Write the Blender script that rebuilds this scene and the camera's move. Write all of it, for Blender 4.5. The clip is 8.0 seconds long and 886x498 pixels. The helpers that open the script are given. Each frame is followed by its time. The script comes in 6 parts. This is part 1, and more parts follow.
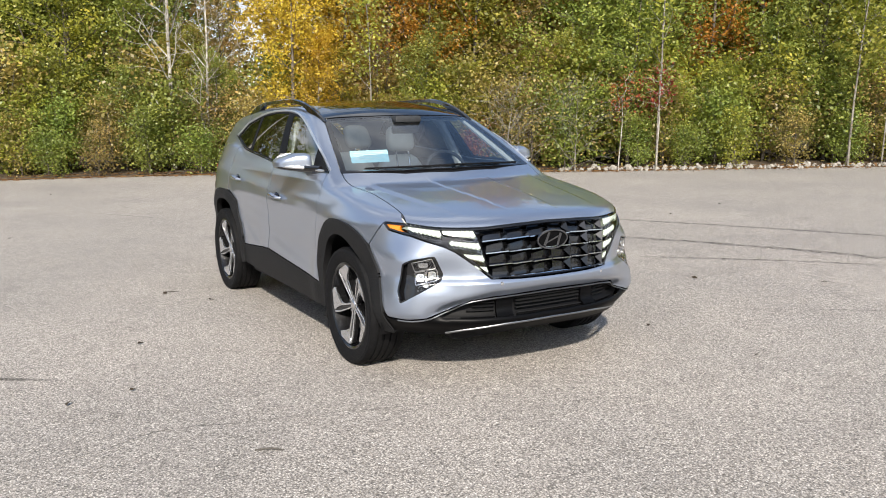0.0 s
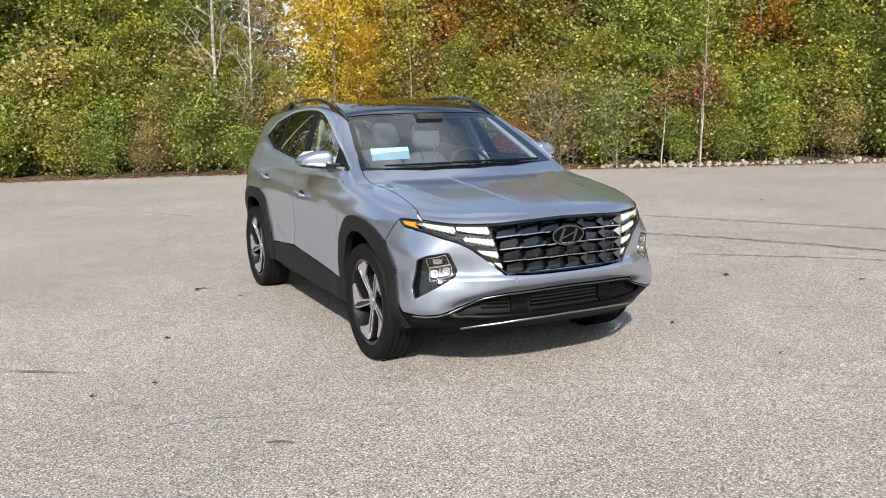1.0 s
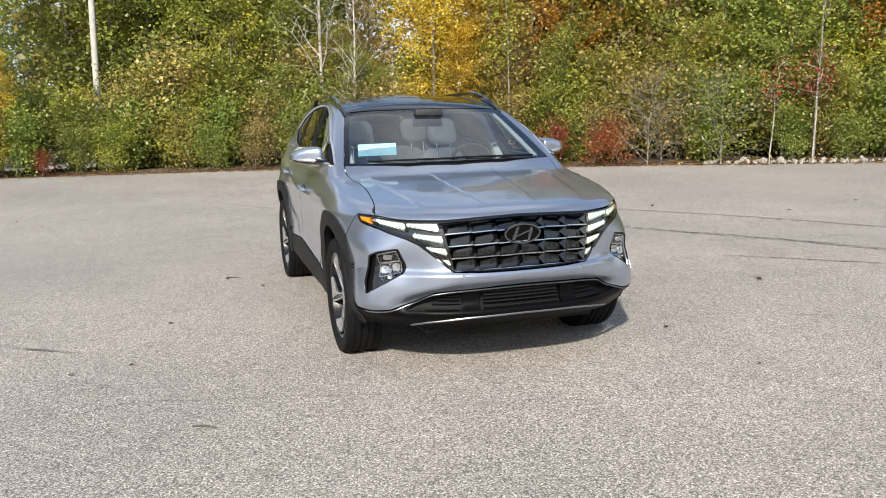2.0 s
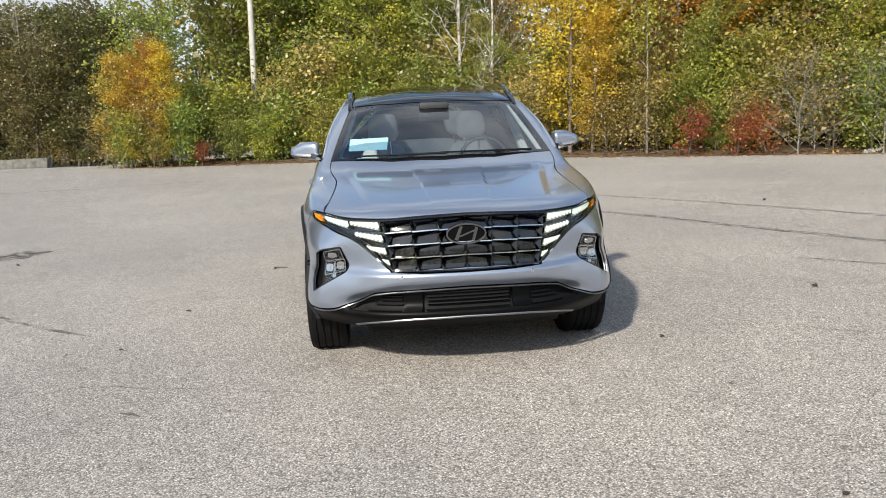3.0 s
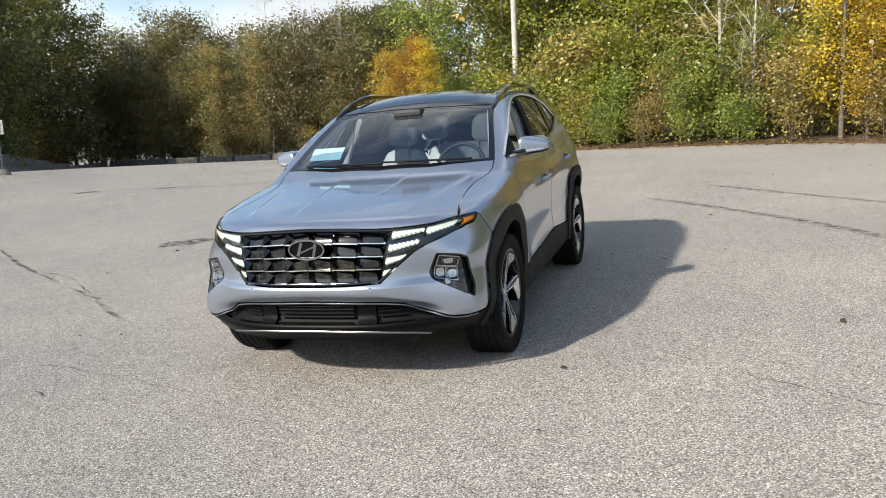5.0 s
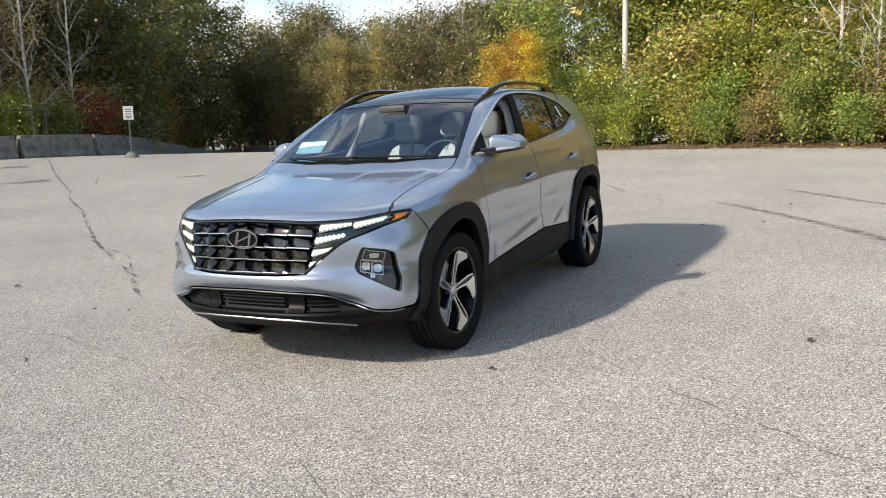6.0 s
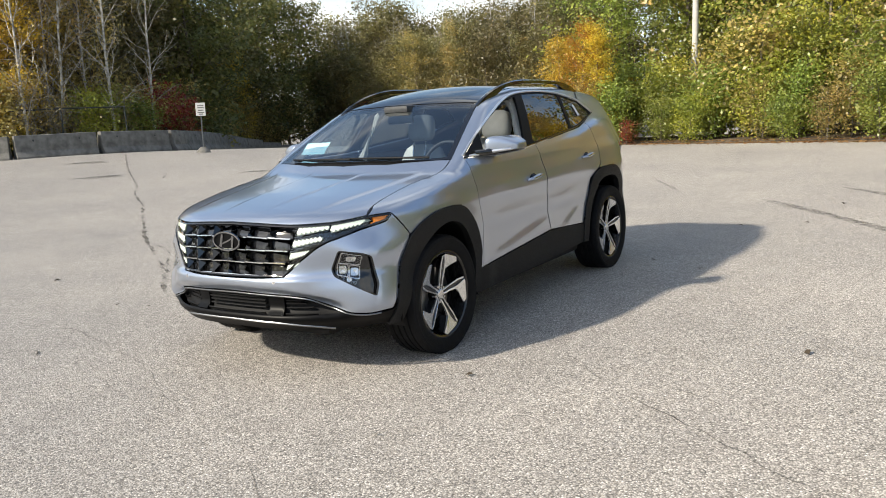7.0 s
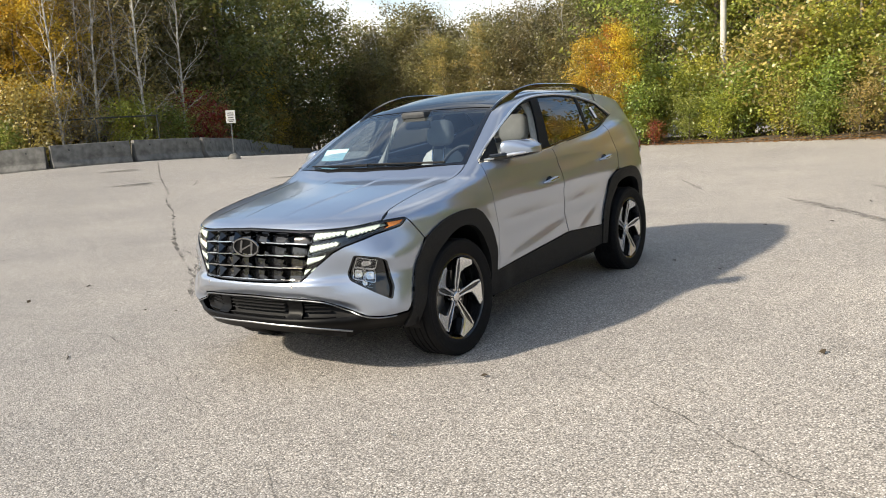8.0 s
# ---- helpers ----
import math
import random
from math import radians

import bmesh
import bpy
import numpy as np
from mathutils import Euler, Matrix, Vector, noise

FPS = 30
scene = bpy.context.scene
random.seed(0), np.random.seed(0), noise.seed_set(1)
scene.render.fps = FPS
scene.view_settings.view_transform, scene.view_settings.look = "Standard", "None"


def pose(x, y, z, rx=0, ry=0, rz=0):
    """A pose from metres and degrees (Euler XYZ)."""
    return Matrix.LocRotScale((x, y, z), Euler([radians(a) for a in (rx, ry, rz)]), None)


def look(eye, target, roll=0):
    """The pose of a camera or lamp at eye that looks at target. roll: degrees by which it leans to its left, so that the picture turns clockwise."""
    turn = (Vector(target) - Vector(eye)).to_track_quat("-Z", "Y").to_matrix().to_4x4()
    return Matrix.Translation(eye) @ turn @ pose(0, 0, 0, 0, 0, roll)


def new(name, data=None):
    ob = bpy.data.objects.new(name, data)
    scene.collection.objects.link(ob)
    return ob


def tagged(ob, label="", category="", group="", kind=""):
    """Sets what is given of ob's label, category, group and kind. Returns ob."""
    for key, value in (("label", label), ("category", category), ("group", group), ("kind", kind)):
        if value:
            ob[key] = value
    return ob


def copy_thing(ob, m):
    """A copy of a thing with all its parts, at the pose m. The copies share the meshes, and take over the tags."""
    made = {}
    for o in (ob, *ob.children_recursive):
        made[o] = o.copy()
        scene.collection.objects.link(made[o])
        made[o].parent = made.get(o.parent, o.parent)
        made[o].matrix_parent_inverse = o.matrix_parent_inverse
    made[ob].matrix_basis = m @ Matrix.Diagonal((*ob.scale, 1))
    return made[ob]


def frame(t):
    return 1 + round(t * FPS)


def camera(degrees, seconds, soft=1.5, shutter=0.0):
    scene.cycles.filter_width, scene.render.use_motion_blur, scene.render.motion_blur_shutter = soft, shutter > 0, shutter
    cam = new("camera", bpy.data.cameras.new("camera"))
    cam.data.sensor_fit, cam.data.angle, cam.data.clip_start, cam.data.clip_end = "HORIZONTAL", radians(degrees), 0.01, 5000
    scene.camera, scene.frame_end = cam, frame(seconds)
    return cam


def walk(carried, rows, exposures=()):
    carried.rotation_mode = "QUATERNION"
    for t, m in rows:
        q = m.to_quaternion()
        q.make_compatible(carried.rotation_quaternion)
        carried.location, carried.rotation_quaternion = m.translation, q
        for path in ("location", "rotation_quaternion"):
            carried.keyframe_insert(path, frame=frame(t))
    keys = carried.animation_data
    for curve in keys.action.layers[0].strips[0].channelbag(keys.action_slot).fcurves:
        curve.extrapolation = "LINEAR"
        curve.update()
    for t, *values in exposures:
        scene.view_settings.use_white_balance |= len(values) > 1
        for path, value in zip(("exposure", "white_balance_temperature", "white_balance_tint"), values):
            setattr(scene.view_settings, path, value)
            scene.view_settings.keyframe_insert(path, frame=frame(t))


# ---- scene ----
cam = camera(56.6, 8.0, soft=1.0)
PATH = [
    (0, (-2.924, -4.682, 1.538), (-1.937, -2.972, 1.219), -0.8),
    (0.5, (-2.916, -4.677, 1.539), (-1.959, -2.951, 1.219), -1.2),
    (1, (-2.769, -4.788, 1.525), (-1.883, -3.023, 1.204), -1.4),
    (1.5, (-2.36, -5.027, 1.532), (-1.599, -3.206, 1.208), -1.4),
    (1.7, (-2.158, -5.101, 1.515), (-1.46, -3.255, 1.191), -1.5),
    (3, (-0.504, -5.288, 1.505), (-0.337, -3.324, 1.165), -2.5),
    (3.5, (0.18, -5.308, 1.506), (0.135, -3.338, 1.163), -3.5),
    (4, (0.839, -5.21, 1.498), (0.592, -3.256, 1.153), -4.2),
    (4.5, (1.493, -5.061, 1.523), (1.05, -3.141, 1.184), -4.5),
    (5, (2.123, -4.892, 1.526), (1.499, -3.021, 1.192), -4.4),
    (5.2, (2.337, -4.785, 1.522), (1.648, -2.938, 1.184), -3.8),
    (6.3, (3.407, -4.369, 1.472), (2.425, -2.657, 1.143), -3.4),
    (6.5, (3.494, -4.26, 1.484), (2.479, -2.569, 1.151), -3.4),
    (7, (3.671, -4.176, 1.503), (2.587, -2.53, 1.168), -3.7),
    (7.5, (3.747, -4.157, 1.503), (2.621, -2.537, 1.173), -4.3),
    (8, (3.796, -4.182, 1.512), (2.648, -2.576, 1.189), -4.7),
]
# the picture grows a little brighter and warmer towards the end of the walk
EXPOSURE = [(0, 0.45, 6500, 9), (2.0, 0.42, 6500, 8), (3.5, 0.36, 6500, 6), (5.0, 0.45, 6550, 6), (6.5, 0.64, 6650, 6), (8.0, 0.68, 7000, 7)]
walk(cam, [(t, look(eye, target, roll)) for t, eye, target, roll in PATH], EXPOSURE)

# ---- world, sun ----
SUN_EL, SUN_AZ = radians(33.0), math.atan2(-0.48, -0.876)
world = bpy.data.worlds.new("sky")
scene.world = world
world.use_nodes = True
wn, wl = world.node_tree.nodes, world.node_tree.links
wn.clear()
sky = wn.new("ShaderNodeTexSky")
sky.sky_type, sky.sun_disc = "NISHITA", False
sky.sun_elevation, sky.sun_rotation = SUN_EL, SUN_AZ
sky.altitude, sky.air_density, sky.dust_density, sky.ozone_density = 200, 1.0, 1.0, 1.4
wco = wn.new("ShaderNodeTexCoord")
wmap = wn.new("ShaderNodeMapping")
wmap.inputs["Scale"].default_value = (1.0, 1.0, 2.6)
wl.new(wco.outputs["Generated"], wmap.inputs["Vector"])
cl = wn.new("ShaderNodeTexNoise")
cl.inputs["Scale"].default_value, cl.inputs["Detail"].default_value, cl.inputs["Roughness"].default_value = 2.1, 6, 0.52
cl.inputs["Distortion"].default_value = 0.4
wl.new(wmap.outputs[0], cl.inputs["Vector"])
cr = wn.new("ShaderNodeValToRGB")
cr.color_ramp.elements[0].position, cr.color_ramp.elements[0].color = 0.48, (0, 0, 0, 1)
cr.color_ramp.elements[1].position, cr.color_ramp.elements[1].color = 0.66, (1, 1, 1, 1)
wsep = wn.new("ShaderNodeSeparateXYZ")
wl.new(wco.outputs["Generated"], wsep.inputs[0])
low = wn.new("ShaderNodeMapRange")
low.inputs["From Min"].default_value, low.inputs["From Max"].default_value = 0.02, 0.36
low.inputs["To Min"].default_value, low.inputs["To Max"].default_value = 0.17, 0.0
wl.new(wsep.outputs["Z"], low.inputs["Value"])
wadd = wn.new("ShaderNodeMath")
wl.new(cl.outputs["Fac"], wadd.inputs[0])
wl.new(low.outputs[0], wadd.inputs[1])
wl.new(wadd.outputs[0], cr.inputs["Fac"])
shade = wn.new("ShaderNodeTexNoise")
shade.inputs["Scale"].default_value, shade.inputs["Detail"].default_value = 3.4, 5
wl.new(wmap.outputs[0], shade.inputs["Vector"])
ccol = wn.new("ShaderNodeValToRGB")
ccol.color_ramp.elements[0].position, ccol.color_ramp.elements[0].color = 0.35, (3.5, 3.7, 4.2, 1)
ccol.color_ramp.elements[1].position, ccol.color_ramp.elements[1].color = 0.65, (6.2, 6.3, 6.5, 1)
wl.new(shade.outputs["Fac"], ccol.inputs["Fac"])
wmix = wn.new("ShaderNodeMix")
wmix.data_type = "RGBA"
wl.new(cr.outputs["Color"], wmix.inputs[0])
wl.new(sky.outputs["Color"], wmix.inputs[6])
wl.new(ccol.outputs["Color"], wmix.inputs[7])
wbg = wn.new("ShaderNodeBackground")
wbg.inputs["Strength"].default_value = 0.14
wl.new(wmix.outputs[2], wbg.inputs["Color"])
wout = wn.new("ShaderNodeOutputWorld")
wl.new(wbg.outputs[0], wout.inputs["Surface"])

sun_data = bpy.data.lights.new("sun", "SUN")
sun_data.energy, sun_data.angle, sun_data.color = 4.2, radians(2.2), (1.0, 0.92, 0.81)
sun = new("sun", sun_data)
sun.matrix_world = look((-9.2, -16.7, 12.6), (0, 0, 0))

# ---- materials ----


def mat(name, color, rough=0.5, metal=0.0, coat=0.0, vary=0.0, scale=20.0, bump=0.0, bscale=200.0, spec=0.5, dark=None, by="noise"):
    """A principled material; its colour wanders between dark and color by noise, by islands or by objects."""
    m = bpy.data.materials.new(name)
    m.use_nodes = True
    n, l = m.node_tree.nodes, m.node_tree.links
    p = n["Principled BSDF"]
    p.inputs["Base Color"].default_value = (*color, 1)
    p.inputs["Roughness"].default_value = rough
    p.inputs["Metallic"].default_value = metal
    p.inputs["Coat Weight"].default_value = coat
    p.inputs["Coat Roughness"].default_value = 0.03
    p.inputs["Specular IOR Level"].default_value = spec
    co = n.new("ShaderNodeTexCoord")
    if vary or dark:
        d = dark or tuple(c * (1 - vary) for c in color)
        ramp = n.new("ShaderNodeValToRGB")
        ramp.color_ramp.elements[0].color, ramp.color_ramp.elements[1].color = (*d, 1), (*color, 1)
        ramp.color_ramp.elements[0].position, ramp.color_ramp.elements[1].position = 0.35, 0.65
        no = n.new("ShaderNodeTexNoise")
        no.inputs["Scale"].default_value, no.inputs["Detail"].default_value = scale, 6
        l.new(co.outputs["Object"], no.inputs["Vector"])
        l.new(no.outputs["Fac"], ramp.inputs["Fac"])
        l.new(ramp.outputs["Color"], p.inputs["Base Color"])
    if bump:
        nb = n.new("ShaderNodeTexNoise")
        nb.inputs["Scale"].default_value, nb.inputs["Detail"].default_value = bscale, 4
        l.new(co.outputs["Object"], nb.inputs["Vector"])
        b = n.new("ShaderNodeBump")
        b.inputs["Strength"].default_value, b.inputs["Distance"].default_value = bump, 0.01
        l.new(nb.outputs["Fac"], b.inputs["Height"])
        l.new(b.outputs["Normal"], p.inputs["Normal"])
    return m


def glass_mat(name, tint, gloss=0.05):
    """A pane: see-through with a tint, and glossier at flat angles."""
    m = bpy.data.materials.new(name)
    m.use_nodes = True
    n, l = m.node_tree.nodes, m.node_tree.links
    n.clear()
    tr, gl, fr, po, ma, mx, out = (n.new("ShaderNode" + k) for k in ("BsdfTransparent", "BsdfGlossy", "LayerWeight", "Math", "Math", "MixShader", "OutputMaterial"))
    tr.inputs["Color"].default_value = (*tint, 1)
    gl.inputs["Roughness"].default_value = 0.01
    fr.inputs["Blend"].default_value = 0.5
    po.operation, ma.operation = "POWER", "MULTIPLY_ADD"
    po.inputs[1].default_value, ma.inputs[1].default_value, ma.inputs[2].default_value = 4.0, 1 - gloss, gloss
    l.new(fr.outputs["Facing"], po.inputs[0])
    l.new(po.outputs[0], ma.inputs[0])
    l.new(ma.outputs[0], mx.inputs[0])
    l.new(tr.outputs[0], mx.inputs[1])
    l.new(gl.outputs[0], mx.inputs[2])
    l.new(mx.outputs[0], out.inputs["Surface"])
    return m


PAINT = mat("silver_paint", (0.40, 0.448, 0.545), 0.28, 0.80, 1.0, 0.05, 900.0)
CLAD = mat("grey_cladding", (0.014, 0.014, 0.015), 0.6, 0, 0, 0.3, 60, 0.15, 900, 0.25)
BLACKGLOSS = mat("gloss_black", (0.008, 0.008, 0.009), 0.08, 0, 0.6)
BLACKMATT = mat("matt_black_plastic", (0.006, 0.006, 0.007), 0.6, 0, 0, 0.3, 80, spec=0.2)
DARKCHROME = mat("dark_chrome", (0.050, 0.051, 0.054), 0.09, 1.0, 0.5)
SATINBLACK = mat("satin_black", (0.003, 0.003, 0.0035), 0.42, 0, 0, 0.25, 90, spec=0.12)
LIPSATIN = mat("satin_lip", (0.30, 0.305, 0.315), 0.38, 1.0)
SHEETM = mat("pale_cyan_paper", (0.32, 0.56, 0.62), 0.6, 0, 0, 0.05, 30)
TRIMCHROME = mat("bright_trim", (0.86, 0.86, 0.87), 0.28, 0.9)
CHROME = mat("satin_chrome", (0.72, 0.72, 0.73), 0.16, 1.0)
RUBBER = mat("tyre_rubber", (0.008, 0.008, 0.009), 0.75, 0, 0, 0.35, 30, 0.2, 300, 0.2)
ALLOY = mat("machined_alloy", (0.80, 0.81, 0.83), 0.24, 0.95)
ALLOYDARK = mat("dark_alloy_paint", (0.010, 0.010, 0.011), 0.25, 0.2, 0.5)
SEATM = mat("pale_grey_leather", (0.74, 0.73, 0.69), 0.55, 0, 0, 0.12, 14, 0.15, 120)
DASHM = mat("dark_dashboard", (0.035, 0.037, 0.04), 0.6, 0, 0, 0.3, 40)
PAPERM = mat("white_paper", (0.82, 0.84, 0.83), 0.7, 0, 0, 0.04, 30)
INKM = mat("faint_print", (0.55, 0.60, 0.60), 0.7)
LINERM = mat("pale_headliner", (0.55, 0.55, 0.52), 0.8, 0, 0, 0.1, 30)
AMBER = mat("amber_lens", (0.95, 0.27, 0.01), 0.12, 0, 0.8)
REDL = mat("red_lens", (0.35, 0.01, 0.01), 0.12, 0, 0.8)
REFLECTOR = mat("lamp_reflector", (0.62, 0.63, 0.64), 0.20, 1.0)
CELLM = mat("lamp_cell", (0.30, 0.34, 0.27), 0.15, 0.3)
BARCHROME = mat("bright_grille_bar", (0.62, 0.625, 0.635), 0.12, 1.0)
BADGEM = mat("badge_chrome", (0.26, 0.263, 0.27), 0.12, 1.0)
DISCM = mat("brake_steel", (0.32, 0.31, 0.30), 0.35, 1.0)
GLASS = glass_mat("windscreen_glass", (0.54, 0.65, 0.74), 0.17)
SIDEGLASS = glass_mat("side_glass", (0.50, 0.58, 0.60), 0.20)
PRIVACY = glass_mat("privacy_glass", (0.05, 0.05, 0.05), 0.08)
ROOFGLASS = glass_mat("roof_glass", (0.16, 0.17, 0.18), 0.07)
LENS = glass_mat("lamp_lens", (0.97, 0.97, 0.97))
LEDM = mat("led_bar", (0.56, 0.62, 0.52), 0.25, 0.2)
LEDM.node_tree.nodes["Principled BSDF"].inputs["Emission Color"].default_value = (0.93, 1.0, 0.88, 1)
LEDM.node_tree.nodes["Principled BSDF"].inputs["Emission Strength"].default_value = 0.42

# ---- mesh helpers ----


def ob_from(name, verts, faces, material, parent=None, label="", smooth=True, normals=None):
    me = bpy.data.meshes.new(name)
    me.from_pydata([tuple(v) for v in verts], [], [tuple(f) for f in faces])
    me.materials.append(material)
    if smooth:
        me.polygons.foreach_set("use_smooth", [True] * len(me.polygons))
    me.update()
    if normals is not None:
        me.normals_split_custom_set_from_vertices([tuple(q) for q in normals])
    ob = new(name, me)
    if parent is not None:
        ob.parent = parent
    if label:
        tagged(ob, label)
    return ob


def part(name, bm, material, parent, label="", smooth=False, angle=35):
    me = bpy.data.meshes.new(name)
    bmesh.ops.recalc_face_normals(bm, faces=bm.faces)
    bm.to_mesh(me)
    bm.free()
    me.materials.append(material)
    if smooth:
        me.polygons.foreach_set("use_smooth", [True] * len(me.polygons))
        me.set_sharp_from_angle(angle=radians(angle))
    ob = new(name, me)
    if parent is not None:
        ob.parent = parent
    if label:
        tagged(ob, label)
    return ob


def box(bm, lo, hi, bevel=0.0, segs=2):
    r = bmesh.ops.create_cube(bm, size=1)
    for v in r["verts"]:
        v.co = Vector([lo[i] + (v.co[i] + 0.5) * (hi[i] - lo[i]) for i in range(3)])
    if bevel:
        es = list({e for v in r["verts"] for e in v.link_edges})
        bmesh.ops.bevel(bm, geom=es, offset=bevel, segments=segs, affect="EDGES", profile=0.6)


def tube(bm, pts, radii, sides=8, caps=True):
    """A tapered round bar along points."""
    rings = []
    pts = [Vector(p) for p in pts]
    for i, p in enumerate(pts):
        d = (pts[min(i + 1, len(pts) - 1)] - pts[max(i - 1, 0)]).normalized()
        a = d.cross(Vector((0, 0, 1)) if abs(d.z) < 0.9 else Vector((1, 0, 0))).normalized()
        b = d.cross(a)
        r = radii[i] if isinstance(radii, (list, tuple)) else radii
        rings.append([bm.verts.new(p + (a * math.cos(2 * math.pi * k / sides) + b * math.sin(2 * math.pi * k / sides)) * r) for k in range(sides)])
    for i in range(len(rings) - 1):
        for k in range(sides):
            bm.faces.new((rings[i][k], rings[i][(k + 1) % sides], rings[i + 1][(k + 1) % sides], rings[i + 1][k]))
    if caps:
        bm.faces.new(rings[0][::-1])
        bm.faces.new(rings[-1])


def prism(bm, poly, fn, depth):
    """Extrudes a 2D outline; fn takes (u, v, w) to a place, w from 0 to depth."""
    a = [bm.verts.new(fn(u, v, 0)) for u, v in poly]
    b = [bm.verts.new(fn(u, v, depth)) for u, v in poly]
    bm.faces.new(a)
    bm.faces.new(b[::-1])
    k = len(poly)
    for i in range(k):
        bm.faces.new((a[i], b[i], b[(i + 1) % k], a[(i + 1) % k]))


def lathe(bm, profile, axis_fn, sides=48, closed=False):
    """Turns (radius, offset) about an axis; axis_fn(r, angle, o) gives the place."""
    rings = [[bm.verts.new(axis_fn(r, 2 * math.pi * k / sides, o)) for k in range(sides)] for r, o in profile]
    n = len(rings)
    for i in range(n if closed else n - 1):
        for k in range(sides):
            bm.faces.new((rings[i][k], rings[i][(k + 1) % sides], rings[(i + 1) % n][(k + 1) % sides], rings[(i + 1) % n][k]))


# ---- the car's skin: an analytic solid that every panel is laid upon ----
# x across (+ is the driver's side), y to the rear from the front axle, z up.


def knots(v, *pairs):
    return np.interp(v, [p[0] for p in pairs], [p[1] for p in pairs])


def curve(v, *pairs):
    """A smooth curve through knots (monotone cubic)."""
    xs, ys = np.array([p[0] for p in pairs], float), np.array([p[1] for p in pairs], float)
    h, d = np.diff(xs), np.diff(ys) / np.diff(xs)
    m = np.zeros(len(xs))
    m[1:-1] = np.where(d[:-1] * d[1:] > 0, 2 * d[:-1] * d[1:] / np.where(np.abs(d[:-1] + d[1:]) < 1e-9, 1, d[:-1] + d[1:]), 0)
    m[0], m[-1] = d[0], d[-1]
    v = np.clip(v, xs[0], xs[-1])
    i = np.clip(np.searchsorted(xs, v) - 1, 0, len(xs) - 2)
    t = (v - xs[i]) / h[i]
    return (ys[i] * (1 + 2 * t) * (1 - t) ** 2 + h[i] * m[i] * t * (1 - t) ** 2 + ys[i + 1] * t * t * (3 - 2 * t) + h[i] * m[i + 1] * t * t * (t - 1))


def smax(a, b, k):
    return 0.5 * (a + b + np.sqrt((a - b) ** 2 + k * k))


def smin(a, b, k):
    return 0.5 * (a + b - np.sqrt((a - b) ** 2 + k * k))


def step(a, b, v):
    t = np.clip((v - a) / (b - a), 0, 1)
    return t * t * (3 - 2 * t)


def soft_ramp(t, k=0.16):
    """From 0 to 1 with slightly eased corners."""
    return np.clip(0.5 * (np.sqrt(t * t + k * k) - np.sqrt((t - 1) ** 2 + k * k) + 1), 0, 1)


def hood_z(ax, y):
    z = curve(y, (-1.0, 0.90), (-0.88, 0.937), (-0.75, 0.975), (-0.55, 1.005), (-0.2, 1.05), (0.2, 1.10), (0.5, 1.13), (0.9, 1.15))
    drop = curve(y, (-0.9, 0.068), (-0.6, 0.046), (-0.2, 0.028), (0.2, 0.018), (0.9, 0.012))
    z = z - drop * (ax / 0.785) ** 2.6
    rear = y + 0.75
    z = z + 0.0055 * (1 - step(0.0, 0.016, ax - 0.155 - 0.075 * rear)) * step(-0.85, -0.35, y)
    return z + 0.008 * (1 - step(0.0, 0.05, ax - 0.465 - 0.165 * rear)) * step(-0.8, -0.35, y)


def belt_z(y):
    return curve(y, (0.3, 1.155), (1.27, 1.17), (2.25, 1.235), (2.9, 1.33), (3.6, 1.33))


